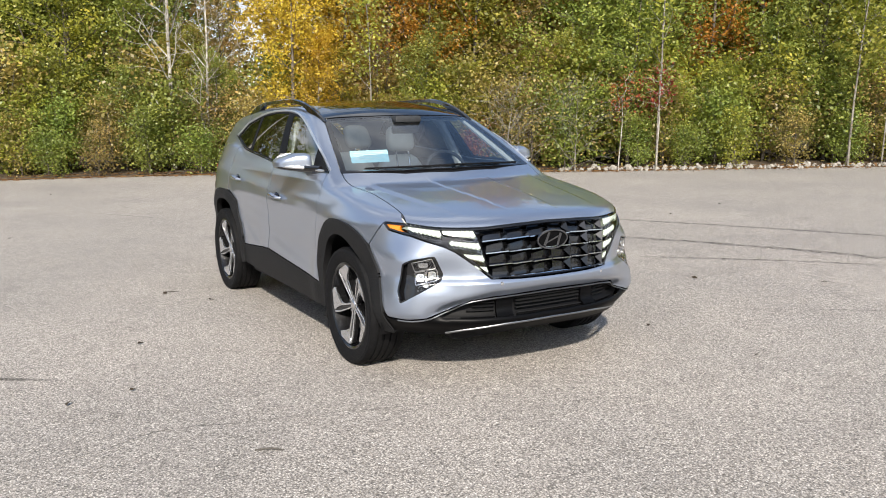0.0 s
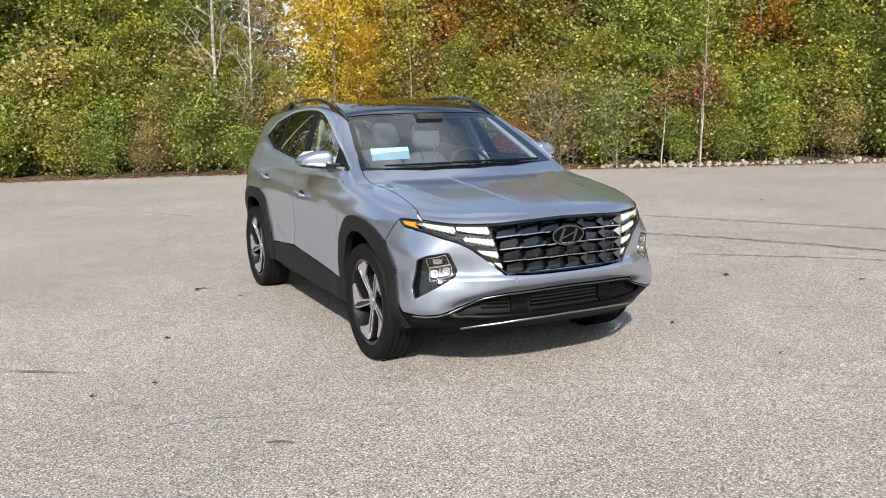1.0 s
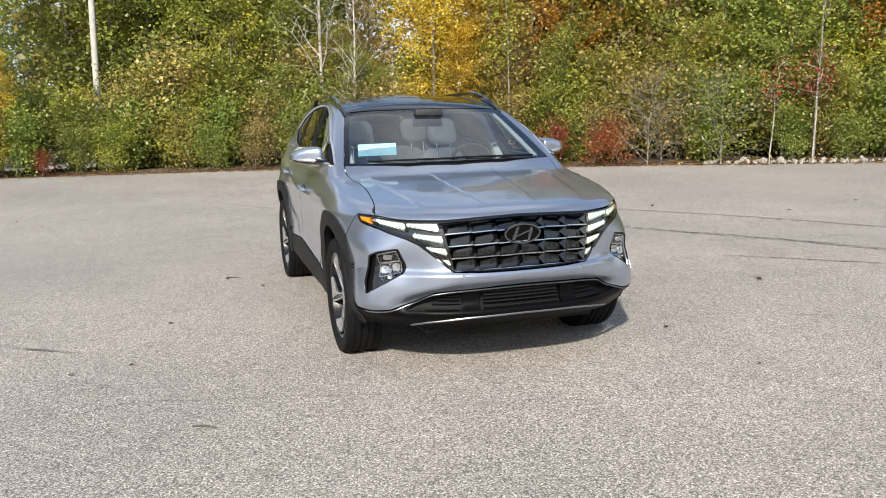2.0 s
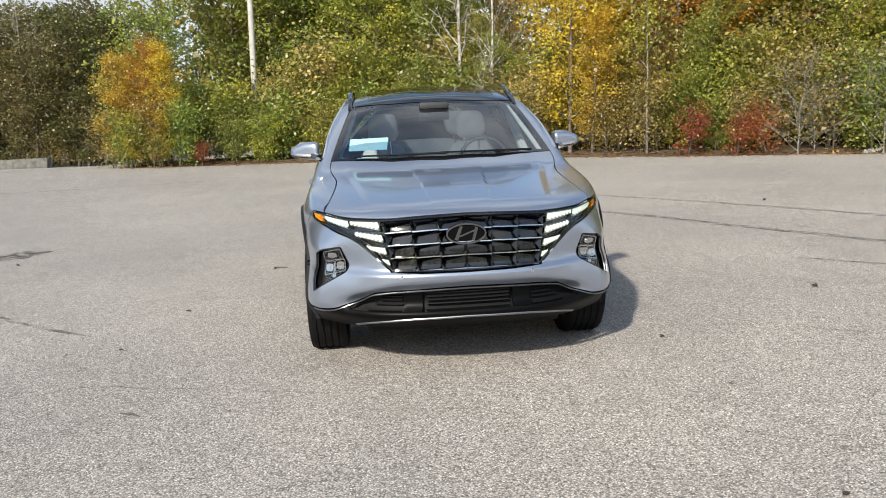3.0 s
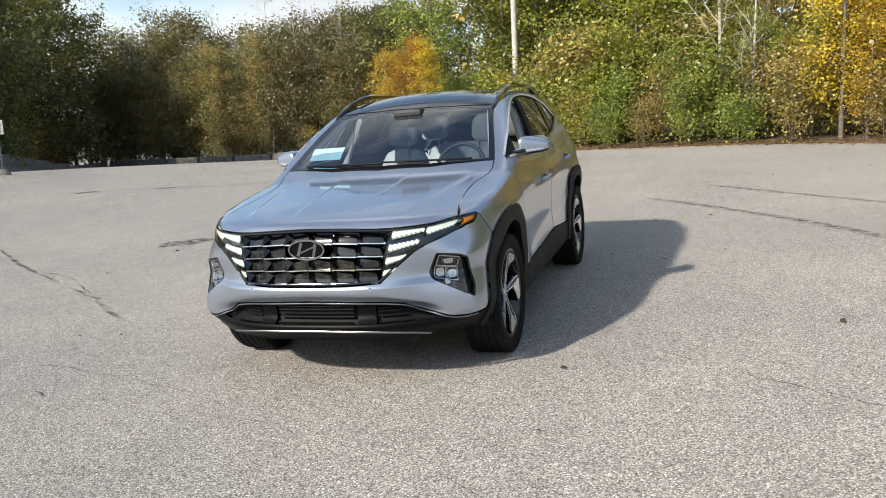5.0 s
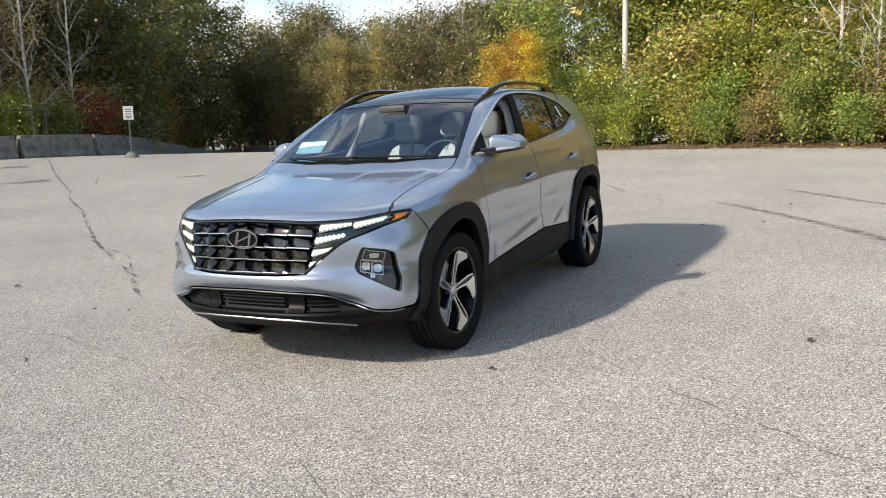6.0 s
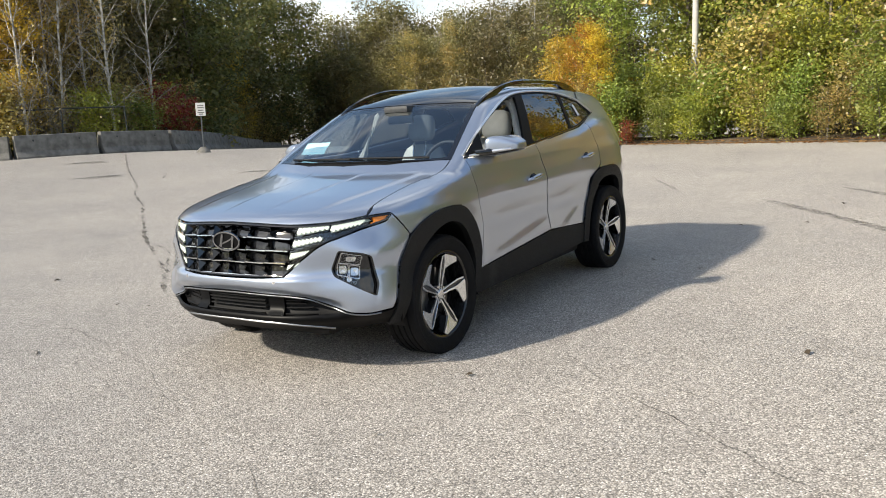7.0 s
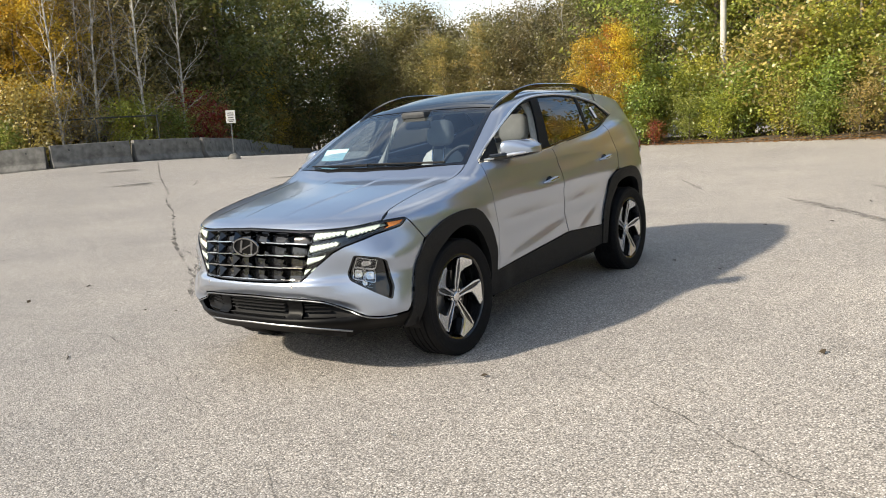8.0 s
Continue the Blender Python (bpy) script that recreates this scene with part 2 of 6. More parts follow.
def f_low(x, y, z):
    ax = np.abs(x)
    n = 2.85
    yf = np.maximum(0.2 - y, 0) / 1.12
    yr = np.maximum(y - 2.65, 0) / 1.06
    e = (np.maximum(yf, yr)) ** n
    r = ((ax / 0.935) ** n + e) ** (1 / n)
    d = (r - 1) * 0.935
    wf = e / np.maximum(r ** n, 1e-6)
    side = curve(z, (0.15, 0.07), (0.25, 0.045), (0.36, 0.02), (0.5, 0.012), (0.64, 0.016), (0.78, 0.004), (0.90, 0.004), (0.98, 0.022), (1.08, 0.046), (1.18, 0.075), (1.4, 0.15))
    # shoulder ridge that rises to the rear, and the hollow below it
    ridge = z - curve(y, (0.2, 0.975), (1.4, 0.992), (2.2, 1.045), (3.0, 1.10))
    shelf = np.where(ridge > 0, 1 - soft_ramp(ridge / 0.085, 0.3), (1 - soft_ramp(0.0, 0.3)) * np.exp(-(ridge / 0.12) ** 2))
    side = side - 0.019 * shelf * step(0.95, 1.7, y) - 0.008 * np.exp(-(ridge / 0.04) ** 2) * step(0.1, 0.5, y) * (1 - step(0.7, 1.2, y))
    side = side + 0.009 * np.exp(-((ridge + 0.15) / 0.09) ** 2) * step(0.45, 0.8, y) * (1 - step(2.1, 2.5, y))
    # folded facet that rises over the lower doors
    fold = (z - 0.47) - 0.17 * (y - 0.6)
    side = side + 0.007 * soft_ramp(fold / 0.055) * (1 - step(0.06, 0.26, fold)) * step(0.5, 0.7, y) * (1 - step(1.35, 1.7, y))
    fold = (z - 0.50) - 0.42 * (y - 1.75)
    side = side + 0.006 * soft_ramp(fold / 0.055) * (1 - step(0.06, 0.26, fold)) * step(1.6, 1.8, y) * (1 - step(2.4, 2.6, y))
    # flared arches
    for yc in (0.0, 2.755):
        rr = np.sqrt((y - yc) ** 2 + (z - 0.37) ** 2)
        side = side - 0.012 * np.exp(-((rr - 0.52) / 0.09) ** 2)
    front = curve(z, (0.15, 0.15), (0.25, 0.085), (0.32, 0.045), (0.385, 0.0), (0.45, -0.006), (0.55, -0.012), (0.60, -0.012), (0.64, 0.008), (0.75, 0.02), (0.85, 0.036), (0.92, 0.058), (1.0, 0.11))
    rear = curve(z, (0.2, 0.08), (0.4, 0.0), (0.7, 0.0), (1.0, 0.03), (1.3, 0.12))
    w = step(0.0, 1.0, wf)
    d = d + side * (1 - w) + np.where(y < 1.5, front, rear) * w
    # the lower lip runs fuller at the corners, the cheek beside the lamp is hollowed
    d = d - 0.028 * (1 - step(0.40, 0.66, z)) * np.exp(-((ax - 0.88) / 0.13) ** 2) * (1 - step(-0.45, -0.1, y))
    # full corners of the nose round the pockets
    turn = np.arctan2(ax, 0.25 - y)
    d = d - 0.048 * np.exp(-((turn - 0.78) / 0.16) ** 2) * step(0.32, 0.44, z) * (1 - step(0.70, 0.90, z)) * (y < 0.2)
    # below this crease the bumper tucks under
    crease = curve(ax, (0, 0.58), (0.36, 0.57), (0.52, 0.54), (0.81, 0.45), (0.95, 0.40))
    d = d + 0.045 * soft_ramp((crease - z) / 0.06) * step(0.38, 0.44, z) * (1 - step(-0.75, -0.6, y)) * (1 - step(0.6, 0.8, ax))
    d = d + 0.018 * np.exp(-((z - 0.66) / 0.10) ** 2 - ((ax - 0.66) / 0.12) ** 2) * (y < 0)
    top = hood_z(ax, y) * (1 - step(0.3, 0.8, y)) + belt_z(y) * step(0.3, 0.8, y)
    return smax(d, (z - top) * 0.95, 0.035)


def roof_z(ax, y):
    return curve(y, (0.8, 1.555), (1.05, 1.600), (1.7, 1.680), (2.3, 1.676), (3.0, 1.622), (3.5, 1.545)) - 0.05 * (ax / 0.62) ** 2.2


def screen_y(ax, z):
    return 0.246 + 1.88 * (z - 1.168) + 0.30 * (z - 1.168) * (z - 1.545) + 0.256 * ax ** 2


def green_w(y, z):
    z = np.maximum(z, 1.12)
    return 0.857 - 0.36 * (z - 1.18) - 0.25 * (z - 1.18) * np.abs(z - 1.18) - 0.035 * np.maximum(y - 1.7, 0) ** 1.6 - 0.09 * np.maximum(0.75 - y, 0) ** 1.5


def f_green(x, y, z):
    ax = np.abs(x)
    s = (ax - green_w(y, z)) * 0.9
    w = (screen_y(ax, z) - y) * 0.47
    t = z - roof_z(ax, y)
    b = (y - (3.52 - 0.45 * (z - 1.2)) + 0.22 * ax ** 2.5) * 0.9
    f = smax(s, w, 0.022)
    f = np.maximum(smax(f, t, 0.03), 1.0 - z)
    return smax(f, b, 0.05)


def f_body(x, y, z):
    return smin(f_low(x, y, z), f_green(x, y, z), 0.02)


def shoot(o, d, reach=1.6, f=f_body):
    """First meeting of rays with the skin: places and outward normals."""
    o, d = np.asarray(o, float).reshape(-1, 3), np.asarray(d, float).reshape(-1, 3)
    d = np.broadcast_to(d / np.linalg.norm(d, axis=1, keepdims=True), o.shape)
    t = np.zeros(len(o))
    for _ in range(70):
        p = o + d * t[:, None]
        v = f(p[:, 0], p[:, 1], p[:, 2])
        t = np.clip(t + 0.72 * v, 0, reach)
        if np.max(np.abs(v)) < 2e-5:
            break
    p = o + d * t[:, None]
    g = np.stack([(f(*(p + e).T) - f(*(p - e).T)) for e in np.eye(3) * 1e-3], 1)
    return p, g / np.maximum(np.linalg.norm(g, axis=1, keepdims=True), 1e-9)


class Side:
    """Looks at one side, slightly from above."""
    def __init__(self, s):
        self.s = s
        self.D = np.array((-0.94 * s, 0, -0.342))
        self.V = np.array((-0.342 * s, 0, 0.94))

    def uv(self, p):
        p = np.asarray(p).reshape(-1, 3)
        return np.stack([p[:, 1], p @ self.V], 1)

    def lay(self, uv, f=f_body):
        o = np.outer(uv[:, 0], (0, 1, 0)) + np.outer(uv[:, 1], self.V) - self.D * 1.55
        return shoot(o, self.D, 1.7, f)

    def at(self, *yz):
        yz = np.array(yz, float)
        o = np.stack([np.full(len(yz), 1.3 * self.s), yz[:, 0], yz[:, 1]], 1)
        return shoot(o, (-self.s, 0, 0), 1.3)[0]


class Top:
    def uv(self, p):
        return np.asarray(p).reshape(-1, 3)[:, :2]

    def lay(self, uv, f=f_body):
        return shoot(np.column_stack([uv, np.full(len(uv), 1.9)]), (0, 0, -1), 1.7, f)

    def at(self, *xy):
        return self.lay(np.array(xy, float))[0]


class Front:
    """Looks at the nose from all round a centre in plan; u is the angle, v the height."""
    C = 0.25

    def uv(self, p):
        p = np.asarray(p).reshape(-1, 3)
        return np.stack([np.arctan2(p[:, 0], self.C - p[:, 1]), p[:, 2]], 1)

    def lay(self, uv, f=f_body):
        d = np.stack([np.sin(uv[:, 0]), -np.cos(uv[:, 0]), 0 * uv[:, 0]], 1)
        o = np.stack([d[:, 0] * 1.6, self.C + d[:, 1] * 1.6, uv[:, 1]], 1)
        return shoot(o, -d, 1.5, f)

    def at(self, *az):
        return self.lay(np.array(az, float))[0]


class Rear(Front):
    """The same for the tail."""
    C = 2.5

    def uv(self, p):
        p = np.asarray(p).reshape(-1, 3)
        return np.stack([np.arctan2(p[:, 0], p[:, 1] - self.C), p[:, 2]], 1)

    def lay(self, uv, f=f_body):
        d = np.stack([np.sin(uv[:, 0]), np.cos(uv[:, 0]), 0 * uv[:, 0]], 1)
        o = np.stack([d[:, 0] * 1.6, self.C + d[:, 1] * 1.6, uv[:, 1]], 1)
        return shoot(o, -d, 1.5, f)


def inside(pts, poly):
    x, y = pts[:, 0], pts[:, 1]
    c = np.zeros(len(pts), bool)
    a, b = poly, np.roll(poly, -1, 0)
    for (x0, y0), (x1, y1) in zip(a, b):
        if y0 != y1:
            c ^= ((y0 > y) != (y1 > y)) & (x < (x1 - x0) * (y - y0) / (y1 - y0) + x0)
    return c


def dense(poly, h):
    out = []
    for a, b in zip(poly, np.roll(poly, -1, 0)):
        k = max(1, int(math.ceil(np.linalg.norm(b - a) / h)))
        out += [a + (b - a) * i / k for i in range(k)]
    return np.array(out)


def rounded(poly, r=0.02, n=4):
    """Rounds the corners of an outline."""
    poly = np.asarray(poly, float)
    out = []
    for i in range(len(poly)):
        p, a, b = poly[i], poly[i - 1], poly[(i + 1) % len(poly)]
        la, lb = np.linalg.norm(a - p), np.linalg.norm(b - p)
        k = min(r, la * 0.45, lb * 0.45)
        s, e = p + (a - p) / la * k, p + (b - p) / lb * k
        for j in range(n + 1):
            t = j / n
            out.append((1 - t) ** 2 * s + 2 * t * (1 - t) * p + t * t * e)
    return np.array(out)


def inset(poly, g):
    """Moves an outline inwards by g (outwards if negative)."""
    area = 0.5 * np.sum(poly[:, 0] * np.roll(poly[:, 1], -1) - np.roll(poly[:, 0], -1) * poly[:, 1])
    t = np.roll(poly, -1, 0) - np.roll(poly, 1, 0)
    t /= np.maximum(np.linalg.norm(t, axis=1, keepdims=True), 1e-9)
    nrm = np.stack([-t[:, 1], t[:, 0]], 1) * (1 if area > 0 else -1)
    return poly + nrm * g


def panel(name, view, outline, material, parent, label="", holes=(), h=0.025, gap=0.0035, proud=0.0, fold=0.018, bulge=None, f=f_body, flat=False):
    """Lays an outline (2D in the view, or 3D places) on the skin as a plate with folded edges."""
    from mathutils.geometry import delaunay_2d_cdt

    def to2(o):
        o = np.asarray(o, float)
        return view.uv(o) if o.shape[1] == 3 else o
    loops = [inset(dense(to2(outline), h), gap)] + [inset(dense(to2(o), h), -gap) for o in holes]
    out = loops[0]
    lo, hi = out.min(0), out.max(0)
    gx, gy = np.meshgrid(np.arange(lo[0] + h / 2, hi[0], h), np.arange(lo[1] + h / 2, hi[1], h))
    gp = np.column_stack([gx.ravel(), gy.ravel()])
    keep = inside(gp, out)
    for o in loops[1:]:
        keep &= ~inside(gp, o)
    edge = np.vstack(loops)
    gp = gp[keep]
    if len(gp):
        near = np.min(np.linalg.norm(gp[:, None] - edge[None], axis=2), axis=1)
        gp = gp[near > h * 0.55]
    pts, edges = list(edge), []
    k = 0
    for o in loops:
        edges += [(k + i, k + (i + 1) % len(o)) for i in range(len(o))]
        k += len(o)
    pts += list(gp)
    vs, es, fs, ov, _, _ = delaunay_2d_cdt([Vector(p) for p in pts], edges, [], 0, 1e-6)
    uv = np.array([tuple(v) for v in vs])
    cen = np.array([uv[list(q)].mean(0) for q in fs])
    ok = inside(cen, loops[0])
    for o in loops[1:]:
        ok &= ~inside(cen, o)
    fs = [tuple(q) for q, g in zip(fs, ok) if g]
    p, nn = view.lay(uv, f)
    if proud:
        p = p + nn * proud
    if bulge is not None:
        p = p + nn * bulge(uv)[:, None]
    # winding to face outwards
    q = np.array(fs)
    fn = np.cross(p[q[:, 1]] - p[q[:, 0]], p[q[:, 2]] - p[q[:, 0]])
    flip = np.einsum("ij,ij->i", fn, nn[q[:, 0]]) < 0
    fs = [(a, c, b) if s else (a, b, c) for (a, b, c), s in zip(fs, flip)]
    count = {}
    for a, b, c in fs:
        for e in ((a, b), (b, c), (c, a)):
            count[e] = count.get(e, 0) + 1
    rim = [e for e in count if (e[1], e[0]) not in count]
    verts, norms = list(p), list(nn)
    new_id = {}

    def inner(i, j):
        if (i, j) not in new_id:
            new_id[i, j] = len(verts)
            verts.append(p[i] - nn[i] * (fold if j else 0))
            norms.append(nn[i])
        return new_id[i, j]
    top_count = len(fs)
    for a, b in rim:
        fs.append((inner(b, 0), inner(a, 0), inner(a, 1), inner(b, 1)))
    # the folded edge has its own normals, square to the skin
    acc = {}
    for qd in fs[top_count:]:
        m = np.cross(verts[qd[1]] - verts[qd[0]], verts[qd[3]] - verts[qd[0]])
        for i in qd:
            acc[i] = acc.get(i, 0) + m
    for i, m in acc.items():
        norms[i] = m / max(np.linalg.norm(m), 1e-9)
    return ob_from(name, verts, fs, material, parent, label, True, norms)


def strip(bm, pts, nrm, width, height, closed=False, sides=((-1, 0), (-0.7, 1), (0.7, 1), (1, 0))):
    """A raised moulding that follows places on the skin."""
    pts, nrm = np.asarray(pts), np.asarray(nrm)
    k = len(pts)
    rings = []
    for i in range(k):
        t = pts[(i + 1) % k if closed else min(i + 1, k - 1)] - pts[i - 1 if closed else max(i - 1, 0)]
        t = t / max(np.linalg.norm(t), 1e-9)
        b = np.cross(nrm[i], t)
        rings.append([bm.verts.new(pts[i] + b * (w * width / 2) + nrm[i] * (q * height)) for w, q in sides])
    for i in range(k if closed else k - 1):
        for j in range(len(sides) - 1):
            bm.faces.new((rings[i][j], rings[i][j + 1], rings[(i + 1) % k][j + 1], rings[(i + 1) % k][j]))
    if not closed:
        bm.faces.new(rings[0][::-1])
        bm.faces.new(rings[-1])

# ---- the car ----
F, T, R = Front(), Top(), Rear()
TYRE_R, RIM_R, WHEELBASE = 0.371, 0.262, 2.755


def empty(name, label, category, group="", at=(0, 0, 0)):
    ob = new(name)
    ob.location = at
    return tagged(ob, label, category, group)


def mirror2(pts):
    """A half outline (u >= 0, from the middle round to the middle) made whole."""
    return np.array([(u, v) for u, v in pts] + [(-u, v) for u, v in reversed(pts) if u > 1e-6])


def on_front(poly, sink):
    """A flat lens or plate's place on the nose, sunk by so much."""
    p, n = F.lay(np.array(poly, float))
    return p - n * sink, n


def chaikin(pts, times=2):
    """Cuts the corners of an open line, whose ends stay."""
    for _ in range(times):
        out = [pts[0]]
        for (a, b), (c, e) in zip(pts[:-1], pts[1:]):
            out += [(a * 0.75 + c * 0.25, b * 0.75 + e * 0.25), (a * 0.25 + c * 0.75, b * 0.25 + e * 0.75)]
        pts = out + [pts[-1]]
    return pts


def wheel(name, s, y, parent):
    """Tyre, rim barrel, five kinked spokes, disc and cap. s: the side that faces out."""
    c = Vector((s * 0.815, y, TYRE_R - 0.004))
    hub = empty(name, "", "")
    hub.parent = parent

    def ax(r, a, o):
        return c + Vector((s * o, r * math.cos(a), r * math.sin(a)))
    bm = bmesh.new()
    prof = [(RIM_R + 0.004, -0.10), (0.30, -0.112), (0.34, -0.117), (0.362, -0.112), (0.3705, -0.095)]
    for o in (-0.062, -0.02, 0.022, 0.064):
        prof += [(0.3715, o - 0.006), (0.364, o - 0.004), (0.364, o + 0.004), (0.3715, o + 0.006)]
    prof += [(0.3705, 0.095), (0.362, 0.112), (0.345, 0.117), (0.338, 0.115), (0.315, 0.117), (0.30, 0.112), (0.288, 0.110), (RIM_R + 0.010, 0.098), (RIM_R + 0.002, 0.088)]
    lathe(bm, prof, ax, 72)
    # shoulder blocks
    for k in range(60):
        a = 2 * math.pi * k / 60
        for o0, o1 in ((-0.112, -0.088), (0.088, 0.112)):
            a1 = a + 2 * math.pi / 60 * 0.62
            q = [ax(0.3665, a, o0), ax(0.3665, a1, o0), ax(0.3735, a1, o1) if o0 < 0 else ax(0.3665, a1, o1), ax(0.3735, a, o1) if o0 < 0 else ax(0.3665, a, o1)]
            if o0 > 0:
                q = [ax(0.3735, a, o0), ax(0.3735, a1, o0), ax(0.364, a1, o1), ax(0.364, a, o1)]
            bm.faces.new([bm.verts.new(v) for v in q])
    part("tyre", bm, RUBBER, hub, "", True, 30)
    bm = bmesh.new()
    lathe(bm, [(RIM_R + 0.012, 0.098), (RIM_R + 0.014, 0.103), (RIM_R + 0.004, 0.105), (RIM_R - 0.006, 0.098), (RIM_R - 0.014, 0.06), (RIM_R - 0.03, 0.0), (RIM_R - 0.03, -0.09), (RIM_R + 0.005, -0.1)], ax, 64)
    part("rim", bm, ALLOYDARK, hub, "dark grey alloy rim", True, 30)
    bm = bmesh.new()
    lathe(bm, [(0.06, -0.01), (0.165, -0.01), (0.165, 0.012), (0.06, 0.012)], ax, 40, True)
    part("brake_disc", bm, DISCM, hub, "", True, 30)
    bm = bmesh.new()
    lathe(bm, [(0.001, 0.002), (0.226, 0.0), (0.226, -0.05), (0.001, -0.05)], ax, 32)
    part("brake_shield", bm, BLACKMATT, hub, "", True, 30)
    # one spoke: a bright bar that widens into a wedge along the rim, a thin second bar and a dark web between
    face = [(0.030, -0.017), (0.100, -0.015), (0.160, -0.018), (0.182, -0.058), (0.206, -0.128), (0.236, -0.112), (0.246, -0.050), (0.252, 0.004), (0.246, 0.020), (0.214, 0.004), (0.165, -0.004), (0.100, -0.004), (0.030, -0.006)]
    slim = [(0.030, 0.007), (0.100, 0.018), (0.195, 0.030), (0.246, 0.024), (0.240, 0.036), (0.190, 0.039), (0.100, 0.026), (0.030, 0.015)]
    web = [(0.030, -0.010), (0.165, -0.008), (0.245, 0.010), (0.240, 0.034), (0.190, 0.035), (0.100, 0.022), (0.030, 0.012)]
    phase = (1.38 if s > 0 else 2.30)

    def dish(rr):
        return 0.034 * (1 - (rr / 0.25) ** 1.6)
    for k in range(5):
        a0 = 2 * math.pi * k / 5 + phase
        for name2, poly, m2, o0, dep in (("spoke", face, ALLOY, 0.098, 0.012), ("spoke_edge", slim, ALLOY, 0.097, 0.012), ("spoke_web", web, ALLOYDARK, 0.090, 0.03), ("spoke_core", face, ALLOYDARK, 0.086, 0.045)):
            bm = bmesh.new()

            def fn(r, t, w, o0=o0):
                rr = math.hypot(r, t)
                return ax(rr, a0 + s * math.atan2(t, r), o0 - dish(rr) - w)
            prism(bm, poly, fn, dep)
            if m2 is ALLOY:
                bmesh.ops.bevel(bm, geom=[e for e in bm.edges], offset=0.0015, segments=1, affect="EDGES")
            part(name2, bm, m2, hub)
        bm = bmesh.new()
        b0 = a0 + math.pi / 5
        cc = ax(0.052, b0, 0.060)
        lathe(bm, [(0.0005, 0.006), (0.008, 0.006), (0.009, -0.02)], lambda r, a, o: cc + Vector((s * o, r * math.cos(a), r * math.sin(a))), 10)
        part("wheel_nut", bm, CHROME, hub)
    bm = bmesh.new()
    lathe(bm, [(0.0005, 0.073), (0.026, 0.072), (0.031, 0.068), (0.034, 0.04)], ax, 28)
    part("centre_cap", bm, CHROME, hub, "", True, 30)
    return hub


def mirror_housing(s, parent):
    m = empty("door_mirror", "", "")
    m.parent = parent
    tagged(m, "silver door mirror with black foot and bright strip")

    def shell(bm, c, r, p, lo, hi, lean):
        rows, cols = 14, 28
        grid = []
        for i in range(rows + 1):
            e = lo + (hi - lo) * i / rows
            ring = []
            for j in range(cols):
                a = 2 * math.pi * j / cols

                def q(v, k=p):
                    return math.copysign(abs(v) ** k, v)
                x, y, z = q(math.cos(e)) * q(math.cos(a)), q(math.cos(e)) * q(math.sin(a)), q(math.sin(e))
                taper = 1 - 0.42 * max(x, 0) + 0.10 * max(-x, 0)
                ring.append(bm.verts.new((s * (c[0] + r[0] * x), c[1] + r[1] * y + lean * x, c[2] + r[2] * z * taper)))
            grid.append(ring)
        for i in range(rows):
            for j in range(cols):
                bm.faces.new((grid[i][j], grid[i][(j + 1) % cols], grid[i + 1][(j + 1) % cols], grid[i + 1][j]))
        bm.faces.new(grid[0][::-1])
        bm.faces.new(grid[-1])
    bm = bmesh.new()
    shell(bm, (0.960, 0.80, 1.208), (0.108, 0.088, 0.088), 0.42, radians(0), radians(86), 0.05)
    part("mirror_cap", bm, PAINT, m, "", True, 50)
    bm = bmesh.new()
    shell(bm, (0.958, 0.802, 1.209), (0.104, 0.082, 0.034), 0.6, radians(-80), radians(0), 0.05)
    part("mirror_base", bm, BLACKGLOSS, m, "gloss black lower shell", True, 50)
    bm = bmesh.new()
    tube(bm, [(s * 0.845, 0.56, 1.195), (s * 0.885, 0.68, 1.195), (s * 0.93, 0.77, 1.2)], [0.022, 0.026, 0.03], 10)
    part("mirror_arm", bm, BLACKGLOSS, m, "", True, 50)
    bm = bmesh.new()
    tube(bm, [(s * 0.848, 0.50, 1.186), (s * 0.875, 0.63, 1.192), (s * 0.90, 0.69, 1.198), (s * 0.95, 0.702, 1.204), (s * 1.02, 0.745, 1.210), (s * 1.06, 0.83, 1.216)], [0.008, 0.011, 0.011, 0.011, 0.010, 0.004], 8)
    part("mirror_strip", bm, TRIMCHROME, m, "bright trim strip", True, 50)
    bm = bmesh.new()
    prism(bm, [(0.885, 1.178), (1.045, 1.195), (1.05, 1.25), (1.0, 1.295), (0.90, 1.295)], lambda u, v, w: Vector((s * u, 0.872 + 0.35 * (u - 0.9) + w, v)), 0.006)
    part("mirror_glass", bm, CHROME, m)


